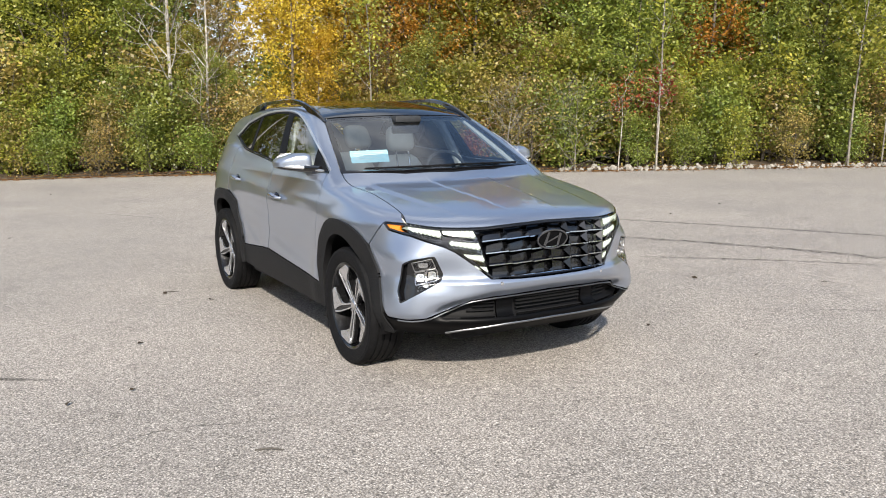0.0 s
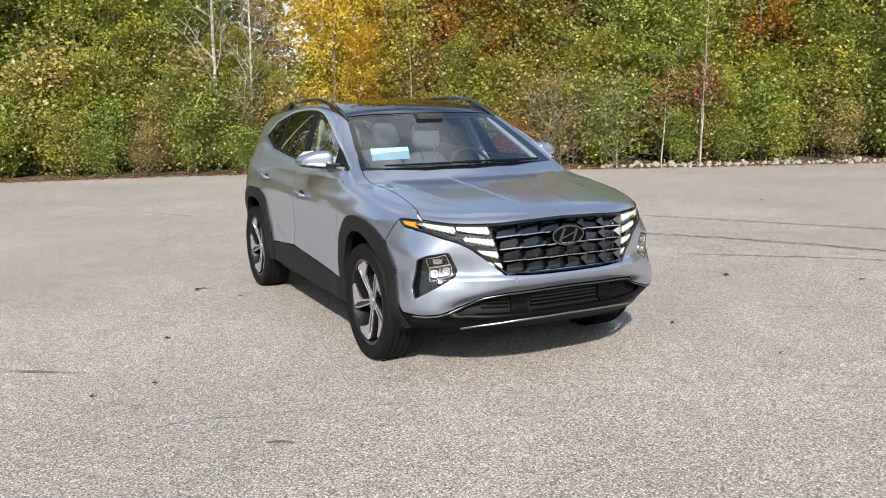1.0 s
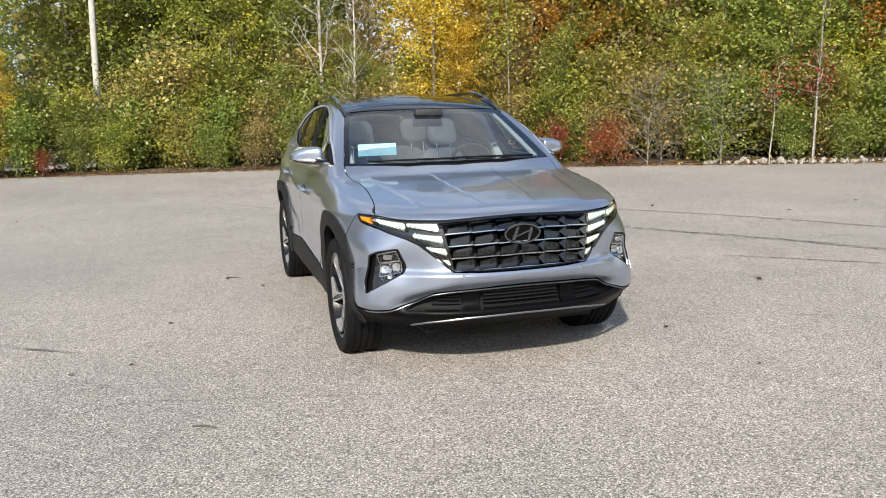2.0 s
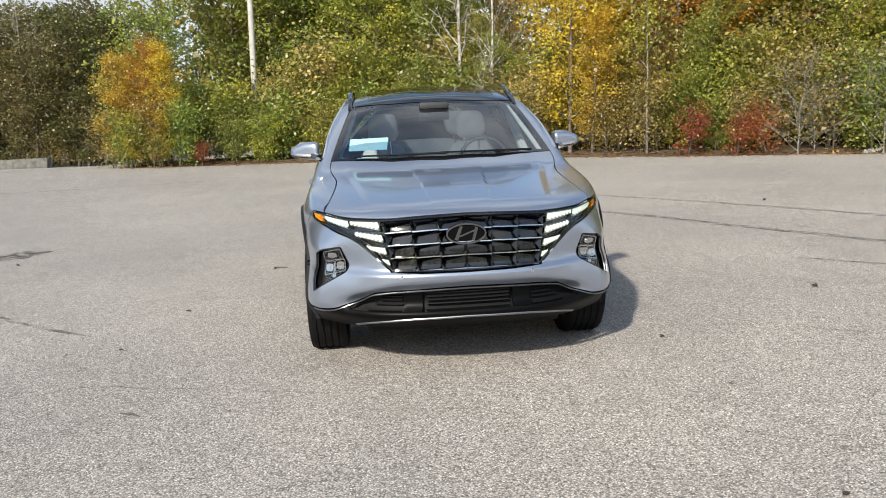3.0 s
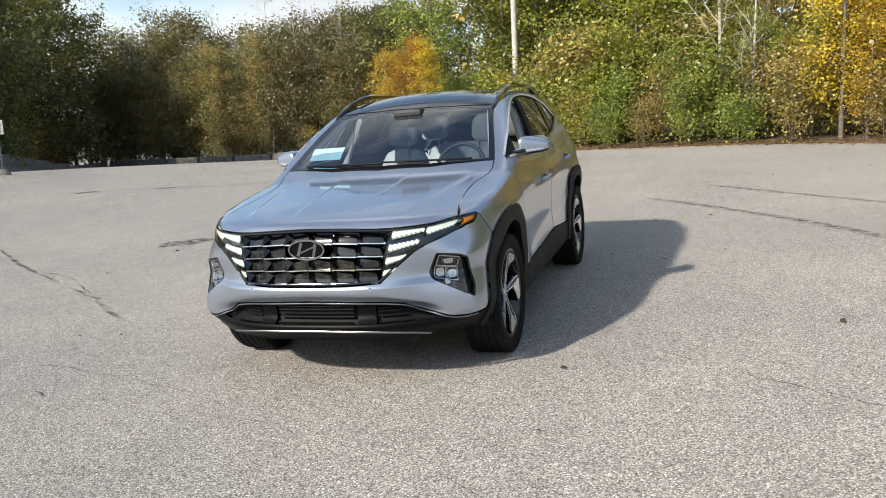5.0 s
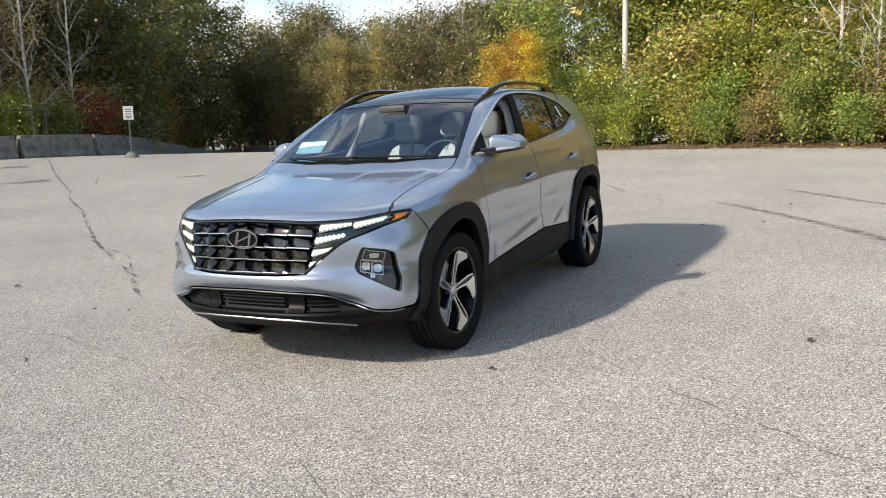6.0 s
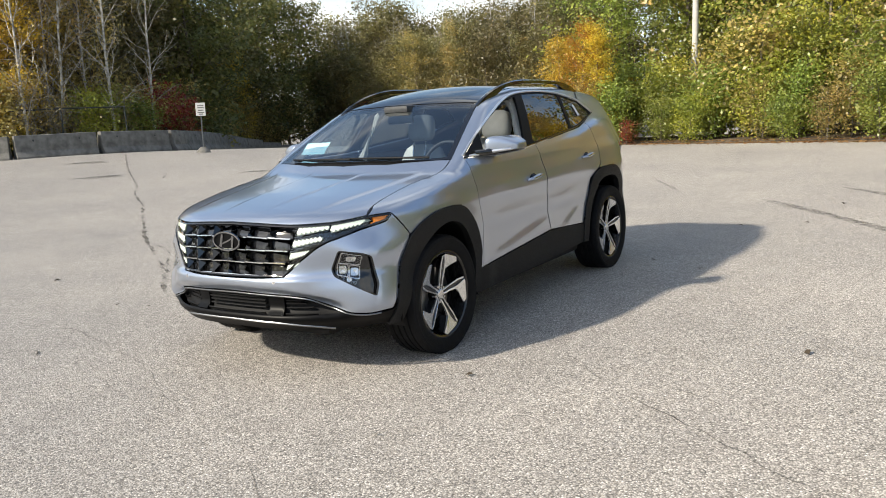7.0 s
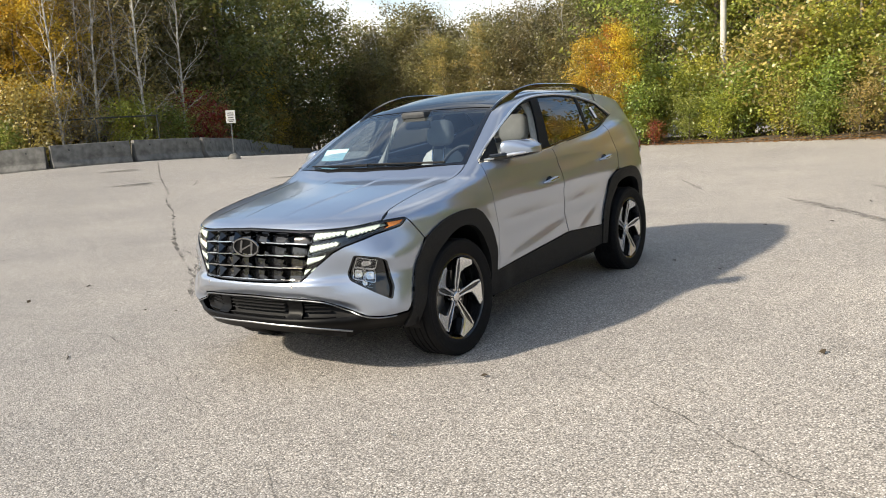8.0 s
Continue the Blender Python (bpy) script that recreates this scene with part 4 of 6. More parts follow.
        # glass and its frame
        panes = [("front_window", rounded(V.uv(at((0.70, 1.200), (1.29, 1.205), (1.33, 1.26), (1.50, 1.560), (1.30, 1.533), (0.92, 1.400), (0.74, 1.328))), 0.02)),
                 ("rear_window", rounded(V.uv(at((1.455, 1.217), (2.20, 1.280), (2.275, 1.555), (1.95, 1.578), (1.63, 1.574))), 0.02)),
                 ("quarter_window", rounded(V.uv(at((2.26, 1.290), (2.40, 1.300), (2.80, 1.382), (2.64, 1.487), (2.335, 1.547))), 0.02))]
        panel("window_frame", V, at(*(dlo_low + dlo_top)), BLACKMATT, car, "black window frame and pillars", holes=[q for _, q in panes], h=0.025, proud=-0.004)
        for nm, q in panes:
            if nm == "front_window" and s > 0:
                continue
            panel(nm, V, q, SIDEGLASS if nm == "front_window" else PRIVACY, car, "closed side window" if nm == "front_window" else "dark privacy glass", h=0.035, gap=-0.002, proud=-0.008, fold=0.003).visible_shadow = False
        for nm, pts, wd in (("window_trim_upper", [(0.47, 1.192)] + [(y, z + 0.004) for y, z in reversed(dlo_top)] + [(2.86, 1.388)], 0.014), ("window_trim_lower", dlo_low, 0.007)):
            uv = V.uv(at(*pts))
            lay = [uv[0]]
            for a, b in zip(uv[:-1], uv[1:]):
                lay += [a + (b - a) * k / 8 for k in range(1, 9)]
            lay = np.array(lay)
            for _ in range(3):
                lay[1:-1] = (lay[:-2] + 2 * lay[1:-1] + lay[2:]) / 4
            p, n = V.lay(lay)
            bm = bmesh.new()
            strip(bm, p - n * 0.002, n, wd * 1.25, 0.009)
            part(nm, bm, TRIMCHROME if "upper" in nm else BLACKGLOSS, car, "bright window trim" if "upper" in nm else "", True)
        # cladding
        sill = at((0.422, 0.445), (0.89, 0.480), (1.53, 0.530), (1.85, 0.512), (2.14, 0.490), (2.14, 0.335), (1.76, 0.315), (1.13, 0.295), (0.42, 0.285))
        panel("sill_cladding", V, sill, CLAD, car, "dark grey plastic sill", proud=0.006, gap=0.001)
        bm = bmesh.new()
        box(bm, (min(s * 0.76, s * 0.86), 0.42, 0.262), (max(s * 0.76, s * 0.86), 2.15, 0.32), 0.02)
        part("sill_underside", bm, BLACKMATT, car)
        arch_f = V.uv(at(*(chaikin([(-0.502, 0.30)] + [(y, z + 0.012) for y, z in fr_out] + [(0.425, 0.29)]) + chaikin(fr_in))))
        panel("arch_cladding", V, arch_f, CLAD, car, "dark grey plastic wheel arch", proud=0.014, gap=0.0, fold=0.05, h=0.02)
        arch_r = V.uv(at(*(chaikin([(y, z + 0.008) for y, z in re_out]) + chaikin(re_in))))
        panel("arch_cladding", V, arch_r, CLAD, car, "dark grey plastic wheel arch", proud=0.014, gap=0.0, fold=0.05, h=0.02)
        # wheel housings
        for yc in (0.0, WHEELBASE):
            bm = bmesh.new()
            lathe(bm, [(0.47, 0.0), (0.47, -0.33), (0.02, -0.33)], lambda r, a, o: Vector((s * (0.90 + o), yc + r * 0.93 * math.cos(a), 0.37 + r * math.sin(a))), 40)
            for f in [f for f in bm.faces if f.calc_center_median().z < 0.24]:
                bm.faces.remove(f)
            for v in bm.verts:
                v.co.z = max(v.co.z, 0.27)
            part("wheel_housing", bm, BLACKMATT, car, "", True)
        # handles
        for d, yc, zc in ((door, 1.265, 0.962), (rdoor, 2.275, 1.040)):
            p, n = V.lay(V.uv(at(*[(yc + k, zc + 0.10 * k) for k in np.linspace(-0.095, 0.095, 9)])))
            lift = 0.034 * np.sqrt(np.clip(1 - (np.linspace(-1, 1, 9)) ** 4, 0, 1)) + 0.004
            bm = bmesh.new()
            tube(bm, [Vector(a + b * l) for a, b, l in zip(p, n, lift)], [0.008, 0.013, 0.015, 0.016, 0.016, 0.016, 0.015, 0.013, 0.008], 10)
            part("door_handle", bm, PAINT, d, "silver bar handle", True)
            bm = bmesh.new()
            strip(bm, p[1:-1] + n[1:-1] * lift[1:-1, None], n[1:-1], 0.010, 0.018)
            part("handle_strip", bm, CHROME, d, "bright handle strip", True)
            bm = bmesh.new()
            c, nn = Vector(p[4]), Vector(n[4])
            up = Vector((0, 0, 1))
            al = nn.cross(up).normalized()
            lathe(bm, [(0.0005, 0.0015), (0.8, 0.0015), (1.0, 0.0005)], lambda r, a, o: c + al * (0.052 * r * math.cos(a)) + up * (0.032 * r * math.sin(a)) + nn * o, 24)
            part("handle_recess", bm, DARKCHROME, d, "", True)
        # roof rail
        ys = np.linspace(1.0, 2.80, 44)
        xs = curve(ys, (1.0, 0.622), (1.7, 0.617), (2.8, 0.600))
        skin = T.at(*[(s * x, y) for x, y in zip(xs, ys)])[:, 2]
        rise = curve(ys, (1.0, 0.004), (1.15, 0.030), (1.4, 0.058), (1.75, 0.068), (2.3, 0.064), (2.62, 0.045), (2.80, 0.006))
        bm = bmesh.new()
        rings = []
        for x, y, z0, up in zip(xs, ys, skin, rise):
            z = z0 + up
            foot = step(0.22, 0.42, min(y - 1.0, 2.80 - y))
            lowz = (z0 - 0.012) * (1 - foot) + (z - 0.032) * foot
            rings.append([bm.verts.new((s * (x + dx), y, zz)) for dx, zz in ((-0.018, lowz), (-0.015, z - 0.006), (0.0, z), (0.015, z - 0.006), (0.018, lowz))])
        for a, b in zip(rings[:-1], rings[1:]):
            for k in range(5):
                bm.faces.new((a[k], a[(k + 1) % 5], b[(k + 1) % 5], b[k]))
        bm.faces.new(rings[0][::-1])
        bm.faces.new(rings[-1])
        part("roof_rail", bm, BLACKGLOSS, car, "black roof rail", True, 40)
        mirror_housing(s, car)
        wheel("wheel", s, 0.0, car)
        wheel("wheel", s, WHEELBASE, car)
        # tail lamp
        panel("tail_lamp", R, rounded([(s * 0.40, 1.02), (s * 0.70, 1.03), (s * 0.77, 1.06), (s * 0.70, 1.12), (s * 0.40, 1.09)], 0.01), REDL, car, "red tail lamp", h=0.03, proud=0.006)
    # sticker on a quarter window
    V = Side(1)
    panel("window_sticker", V, V.at((2.50, 1.37), (2.545, 1.375), (2.52, 1.47), (2.475, 1.465)), PAPERM, car, "small white window sticker", h=0.03, gap=0, proud=0.0, fold=0.001)
    # --- tail ---
    tailp = [(0, 1.53), (0.44, 1.50), (0.60, 1.30), (0.70, 1.1), (0.72, 0.85), (0.75, 0.62), (0, 0.60)]
    glassp = [(0, 1.46), (0.38, 1.44), (0.50, 1.28), (0.52, 1.16), (0, 1.14)]
    panel("tailgate", R, mirror2(tailp), PAINT, car, "", holes=[mirror2(glassp)], h=0.05)
    panel("rear_window", R, mirror2(glassp), PRIVACY, car, "dark rear window", h=0.06, gap=-0.002, proud=-0.006)
    panel("rear_bumper", R, mirror2([(0, 0.595), (0.755, 0.615), (0.79, 0.58), (0.86, 0.41), (0.86, 0.30), (0.5, 0.27), (0, 0.27)]), CLAD, car, "dark plastic rear bumper", h=0.05)
    bm = bmesh.new()
    box(bm, (-0.48, 3.10, 1.50), (0.48, 3.38, 1.535), 0.012)
    part("roof_spoiler", bm, PAINT, car, "", True)
    # --- underbody ---
    bm = bmesh.new()
    box(bm, (-0.56, -0.70, 0.24), (0.56, 3.35, 0.62), 0.05)
    box(bm, (-0.72, 0.55, 0.235), (0.72, 2.25, 0.50), 0.04)
    part("underbody", bm, BLACKMATT, car)
    # --- cabin ---
    bm = bmesh.new()
    box(bm, (-0.74, 0.60, 0.93), (0.74, 0.92, 1.10), 0.05, 3)
    box(bm, (-0.70, 0.30, 1.02), (0.70, 0.75, 1.085), 0.02)
    box(bm, (0.18, 0.66, 1.06), (0.56, 0.86, 1.135), 0.03)
    part("dashboard", bm, DASHM, car, "dark soft-touch dashboard", True)
    bm = bmesh.new()
    box(bm, (-0.76, 0.55, 0.48), (0.76, 3.2, 0.52))
    part("cabin_floor", bm, DASHM, car)
    for s in (1, -1):
        bm = bmesh.new()
        box(bm, (min(s * 0.80, s * 0.83), 0.62, 0.52), (max(s * 0.80, s * 0.83), 2.55, 1.16), 0.01)
        part("door_trim", bm, DASHM, car)
        bm = bmesh.new()
        tube(bm, [(s * 0.77, 1.40, 1.12), (s * 0.66, 1.52, 1.46), (s * 0.57, 1.56, 1.56)], [0.04, 0.035, 0.03], 8)
        part("inner_pillar", bm, LINERM, car, "", True)
        bm = bmesh.new()
        tube(bm, [(s * 0.725, 0.50, 1.16), (s * 0.645, 0.80, 1.35), (s * 0.58, 1.09, 1.525)], [0.022, 0.022, 0.022], 8)
        part("inner_pillar", bm, LINERM, car, "", True)
    panel("headliner", T, mirror2([(0, 1.0), (0.3, 1.02), (0.57, 1.08), (0.55, 2.4), (0.50, 3.0), (0, 3.1)]), LINERM, car, "", holes=[mirror2([(0, 1.09), (0.47, 1.13), (0.47, 2.46), (0, 2.5)])], h=0.08, proud=-0.05, fold=0.01)
    seat(car, 0.37, 1.18)
    seat(car, -0.37, 1.18)
    seat(car, 0.0, 2.05, 1.25, (-0.38, 0.38), 0.62, "rear_seat")
    bm = bmesh.new()
    wc, tilt = Vector((0.37, 0.93, 1.095)), Matrix.Rotation(radians(66), 3, "X")
    lathe(bm, [(0.182 + 0.014 * math.cos(a), 0.014 * math.sin(a)) for a in np.linspace(0, 2 * math.pi, 10, endpoint=False)], lambda r, a, o: wc + tilt @ Vector((r * math.cos(a), r * math.sin(a), o)), 40, True)
    wh = part("steering_wheel", bm, DASHM, car, "dark leather steering wheel", True)
    bm = bmesh.new()
    for a in (0.1, math.pi - 0.1, -math.pi / 2):
        tube(bm, [wc + tilt @ Vector((0.05 * math.cos(a), 0.05 * math.sin(a), -0.01)), wc + tilt @ Vector((0.18 * math.cos(a), 0.18 * math.sin(a), 0))], 0.014, 8)
    lathe(bm, [(0.0005, 0.02), (0.05, 0.018), (0.065, 0.0), (0.06, -0.05)], lambda r, a, o: wc + tilt @ Vector((r * math.cos(a), r * math.sin(a), o)), 20)
    part("wheel_hub", bm, DASHM, wh, "", True)
    bm = bmesh.new()
    box(bm, (-0.11, 0.87, 1.495), (0.11, 0.99, 1.545), 0.02)
    part("sensor_housing", bm, DASHM, car, "", True)
    bm = bmesh.new()
    box(bm, (-0.115, 0.92, 1.41), (0.115, 0.945, 1.475), 0.012)
    part("rear_view_mirror", bm, BLACKGLOSS, car, "", True)
    # papers behind the windscreen
    a, b, c = Vector((-0.624, 0.552, 1.318)), Vector((-0.359, 0.504, 1.322)), Vector((-0.375, 0.434, 1.242))
    bm = bmesh.new()
    prism(bm, [(0, 0), (1, 0), (1, 1), (0, 1)], lambda u, v, w: a + (b - a) * u + (c - b) * v + Vector((0, 0.02 + w, -0.01)), 0.002)
    sheet = part("price_sheet", bm, SHEETM, car, "pale cyan printed sheet behind the windscreen")
    bm = bmesh.new()
    for k in range(5):
        prism(bm, [(0.08, 0.2 + 0.13 * k), (0.9 - 0.1 * (k % 3), 0.2 + 0.13 * k), (0.9 - 0.1 * (k % 3), 0.23 + 0.13 * k), (0.08, 0.23 + 0.13 * k)], lambda u, v, w: a + (b - a) * u + (c - b) * v + Vector((0, 0.0175 + w, -0.01)), 0.002)
    part("print_bar", bm, INKM, sheet)
    bm = bmesh.new()
    prism(bm, [(-0.60, 0.36), (-0.37, 0.31), (-0.36, 0.37), (-0.58, 0.42)], lambda u, v, w: Vector((u, v + 0.04, 1.150 + 0.25 * (v - 0.3) + w)), 0.003)
    part("paper_slip", bm, SHEETM, car, "white paper slip on the dashboard")
    # wipers
    for xa, xb in ((0.62, -0.02), (0.02, -0.60)):
        xs = np.linspace(xa, xb, 9)
        q = T.at(*[(x, 0.282 + 0.23 * x * x + 0.012 * k / 8) for k, x in enumerate(xs)])
        wiper = empty("wiper", "", "")
        wiper.parent = car
        bm = bmesh.new()
        tube(bm, [Vector(v) + Vector((0, -0.008, 0.010)) for v in q], [0.008, 0.008, 0.007, 0.007, 0.006, 0.006, 0.005, 0.005, 0.004], 8)
        part("wiper_arm", bm, BLACKMATT, wiper, "", True)
        bm = bmesh.new()
        tube(bm, [Vector(v) + Vector((0, 0.006, 0.006)) for v in q[2:]], 0.005, 6)
        part("wiper_blade", bm, BLACKMATT, wiper, "", True)
    return car


build_car()

# ---- ground ----


def ground_z(x, y):
    x, y = np.asarray(x, float), np.asarray(y, float)
    r = np.hypot(x, y - 1)
    rise = 0.72 * np.exp(-((x + 24) / 11) ** 2 - ((y - 12) / 11) ** 2)
    fall = -0.72 * step(22, 38, y) * (1 - step(-4, 8, x))
    return (rise + fall) * step(5, 12, r)


def asphalt_mat():
    m = bpy.data.materials.new("worn_asphalt")
    m.use_nodes = True
    n, l = m.node_tree.nodes, m.node_tree.links
    p = n["Principled BSDF"]
    co = n.new("ShaderNodeTexCoord")

    def noise_tex(scale, detail, rough=0.6):
        t = n.new("ShaderNodeTexNoise")
        t.inputs["Scale"].default_value, t.inputs["Detail"].default_value, t.inputs["Roughness"].default_value = scale, detail, rough
        l.new(co.outputs["Object"], t.inputs["Vector"])
        return t

    def ramp(src, *stops):
        r = n.new("ShaderNodeValToRGB")
        while len(r.color_ramp.elements) < len(stops):
            r.color_ramp.elements.new(0.5)
        for e, (pos, c) in zip(r.color_ramp.elements, stops):
            e.position, e.color = pos, (*c, 1)
        l.new(src, r.inputs["Fac"])
        return r

    def mix(kind, fac, a, b):
        x = n.new("ShaderNodeMix")
        x.data_type, x.blend_type = "RGBA", kind
        x.inputs[0].default_value = fac
        l.new(a, x.inputs[6])
        l.new(b, x.inputs[7])
        return x
    # stones of the wearing course
    vor = n.new("ShaderNodeTexVoronoi")
    vor.inputs["Scale"].default_value = 120.0
    l.new(co.outputs["Object"], vor.inputs["Vector"])
    stone = ramp(vor.outputs["Color"], (0.0, (0.10, 0.096, 0.092)), (0.28, (0.31, 0.293, 0.274)), (0.7, (0.49, 0.462, 0.43)), (1.0, (0.84, 0.81, 0.77)))
    edge = ramp(vor.outputs["Distance"], (0.35, (1, 1, 1)), (0.75, (0.34, 0.33, 0.32)))
    base = mix("MULTIPLY", 0.85, stone.outputs["Color"], edge.outputs["Color"])
    fine = ramp(noise_tex(60, 5, 0.7).outputs["Fac"], (0.3, (0.72, 0.71, 0.70)), (0.7, (1.2, 1.19, 1.17)))
    base = mix("MULTIPLY", 0.6, base.outputs[2], fine.outputs["Color"])
    patch = ramp(noise_tex(0.35, 6, 0.62).outputs["Fac"], (0.32, (0.88, 0.87, 0.87)), (0.68, (1.18, 1.15, 1.12)))
    base = mix("MULTIPLY", 0.9, base.outputs[2], patch.outputs["Color"])
    stain = ramp(noise_tex(3.2, 5, 0.7).outputs["Fac"], (0.34, (0.80, 0.79, 0.78)), (0.5, (1, 1, 1)))
    base = mix("MULTIPLY", 0.5, base.outputs[2], stain.outputs["Color"])
    l.new(base.outputs[2], p.inputs["Base Color"])
    p.inputs["Roughness"].default_value = 0.72
    p.inputs["Diffuse Roughness"].default_value = 0.3
    p.inputs["Specular IOR Level"].default_value = 0.5
    b = n.new("ShaderNodeBump")
    b.inputs["Strength"].default_value, b.inputs["Distance"].default_value = 0.6, 0.005
    b.invert = True
    l.new(vor.outputs["Distance"], b.inputs["Height"])
    l.new(b.outputs["Normal"], p.inputs["Normal"])
    return m


ASPHALT = asphalt_mat()


def build_ground():
    t = np.linspace(-1, 1, 161)
    g = 60 * t + 740 * np.sign(t) * np.abs(t) ** 7
    X, Y = np.meshgrid(g, g + 8)
    Z = ground_z(X, Y)
    k = len(g)
    verts = np.column_stack([X.ravel(), Y.ravel(), Z.ravel()])
    faces = [(i * k + j, i * k + j + 1, (i + 1) * k + j + 1, (i + 1) * k + j) for i in range(k - 1) for j in range(k - 1)]
    return tagged(ob_from("ground", verts, faces, ASPHALT), "worn pale grey asphalt lot of coarse stones", "ground", kind="structure")


build_ground()

# ---- woods ----


def leaf_mat(name, stops, bright=1.0):
    m = bpy.data.materials.new(name)
    m.use_nodes = True
    n, l = m.node_tree.nodes, m.node_tree.links
    n.clear()
    geo, inf = n.new("ShaderNodeNewGeometry"), n.new("ShaderNodeObjectInfo")
    ramp = n.new("ShaderNodeValToRGB")
    while len(ramp.color_ramp.elements) < len(stops):
        ramp.color_ramp.elements.new(0.5)
    for e, (pos, c) in zip(ramp.color_ramp.elements, stops):
        e.position, e.color = pos, (*[v * bright for v in c], 1)
    co, no = n.new("ShaderNodeTexCoord"), n.new("ShaderNodeTexNoise")
    no.inputs["Scale"].default_value, no.inputs["Detail"].default_value = 0.75, 3
    l.new(co.outputs["Object"], no.inputs["Vector"])
    wide = n.new("ShaderNodeMapRange")
    wide.inputs["From Min"].default_value, wide.inputs["From Max"].default_value = 0.3, 0.7
    l.new(no.outputs["Fac"], wide.inputs["Value"])
    blend = n.new("ShaderNodeMix")
    blend.inputs[0].default_value = 0.30
    l.new(wide.outputs[0], blend.inputs[2])
    l.new(geo.outputs["Random Per Island"], blend.inputs[3])
    l.new(blend.outputs[0], ramp.inputs["Fac"])
    hue = n.new("ShaderNodeHueSaturation")
    mr = n.new("ShaderNodeMapRange")
    mr.inputs["To Min"].default_value, mr.inputs["To Max"].default_value = 0.485, 0.512
    l.new(inf.outputs["Random"], mr.inputs["Value"])
    l.new(mr.outputs[0], hue.inputs["Hue"])
    mv = n.new("ShaderNodeMapRange")
    mv.inputs["To Min"].default_value, mv.inputs["To Max"].default_value = 0.8, 1.2
    l.new(inf.outputs["Random"], mv.inputs["Value"])
    l.new(mv.outputs[0], hue.inputs["Value"])
    l.new(ramp.outputs["Color"], hue.inputs["Color"])
    di, tr, mx, gl, mx2, out = (n.new("ShaderNode" + k) for k in ("BsdfDiffuse", "BsdfTranslucent", "MixShader", "BsdfGlossy", "MixShader", "OutputMaterial"))
    mx.inputs[0].default_value = 0.40
    mx2.inputs[0].default_value = 0.05
    gl.inputs["Roughness"].default_value = 0.45
    l.new(hue.outputs["Color"], di.inputs["Color"])
    l.new(hue.outputs["Color"], tr.inputs["Color"])
    l.new(di.outputs[0], mx.inputs[1])
    l.new(tr.outputs[0], mx.inputs[2])
    l.new(mx.outputs[0], mx2.inputs[1])
    l.new(gl.outputs[0], mx2.inputs[2])
    l.new(mx2.outputs[0], out.inputs["Surface"])
    return m


GREEN = leaf_mat("green_leaves", [(0, (0.06, 0.085, 0.018)), (0.4, (0.125, 0.155, 0.03)), (0.75, (0.21, 0.225, 0.045)), (1, (0.34, 0.31, 0.06))], 1.95)
LIME = leaf_mat("yellow_green_leaves", [(0, (0.10, 0.125, 0.02)), (0.4, (0.20, 0.215, 0.035)), (0.8, (0.34, 0.315, 0.045)), (1, (0.50, 0.41, 0.06))], 1.5)
GOLD = leaf_mat("golden_leaves", [(0, (0.19, 0.16, 0.02)), (0.4, (0.37, 0.27, 0.03)), (0.8, (0.50, 0.36, 0.04)), (1, (0.50, 0.33, 0.03))], 1.65)
OLIVE = leaf_mat("olive_brown_leaves", [(0, (0.07, 0.065, 0.022)), (0.4, (0.16, 0.13, 0.04)), (0.75, (0.26, 0.19, 0.06)), (1, (0.36, 0.23, 0.07))], 2.1)
ORANGE = leaf_mat("orange_leaves", [(0, (0.18, 0.08, 0.015)), (0.4, (0.40, 0.17, 0.02)), (0.8, (0.50, 0.24, 0.03)), (1, (0.32, 0.26, 0.05))])
RED = leaf_mat("red_leaves", [(0, (0.14, 0.035, 0.02)), (0.5, (0.34, 0.08, 0.03)), (1, (0.46, 0.24, 0.06))], 1.1)
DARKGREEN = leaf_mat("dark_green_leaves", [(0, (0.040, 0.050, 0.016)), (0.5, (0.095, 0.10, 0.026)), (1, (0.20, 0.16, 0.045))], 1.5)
# brown-green leaves, darkened in the colour for the shade over the far wood
SHADEBROWN = leaf_mat("shaded_brown_green_leaves", [(0, (0.055, 0.052, 0.022)), (0.4, (0.10, 0.092, 0.036)), (0.8, (0.155, 0.13, 0.05)), (1, (0.22, 0.155, 0.06))], 1.9)
BARK = mat("grey_brown_bark", (0.20, 0.17, 0.135), 0.9, 0, 0, 0, 9, 0.6, 60, dark=(0.09, 0.075, 0.06))
PALEBARK = mat("pale_bark", (0.56, 0.53, 0.47), 0.85, 0, 0, 0, 7, 0.4, 50, dark=(0.22, 0.20, 0.17))
MIDBARK = mat("grey_bark", (0.34, 0.315, 0.27), 0.85, 0, 0, 0, 7, 0.4, 50, dark=(0.13, 0.115, 0.095))
UP = Vector((0.03, -0.01, 1.0)).normalized()


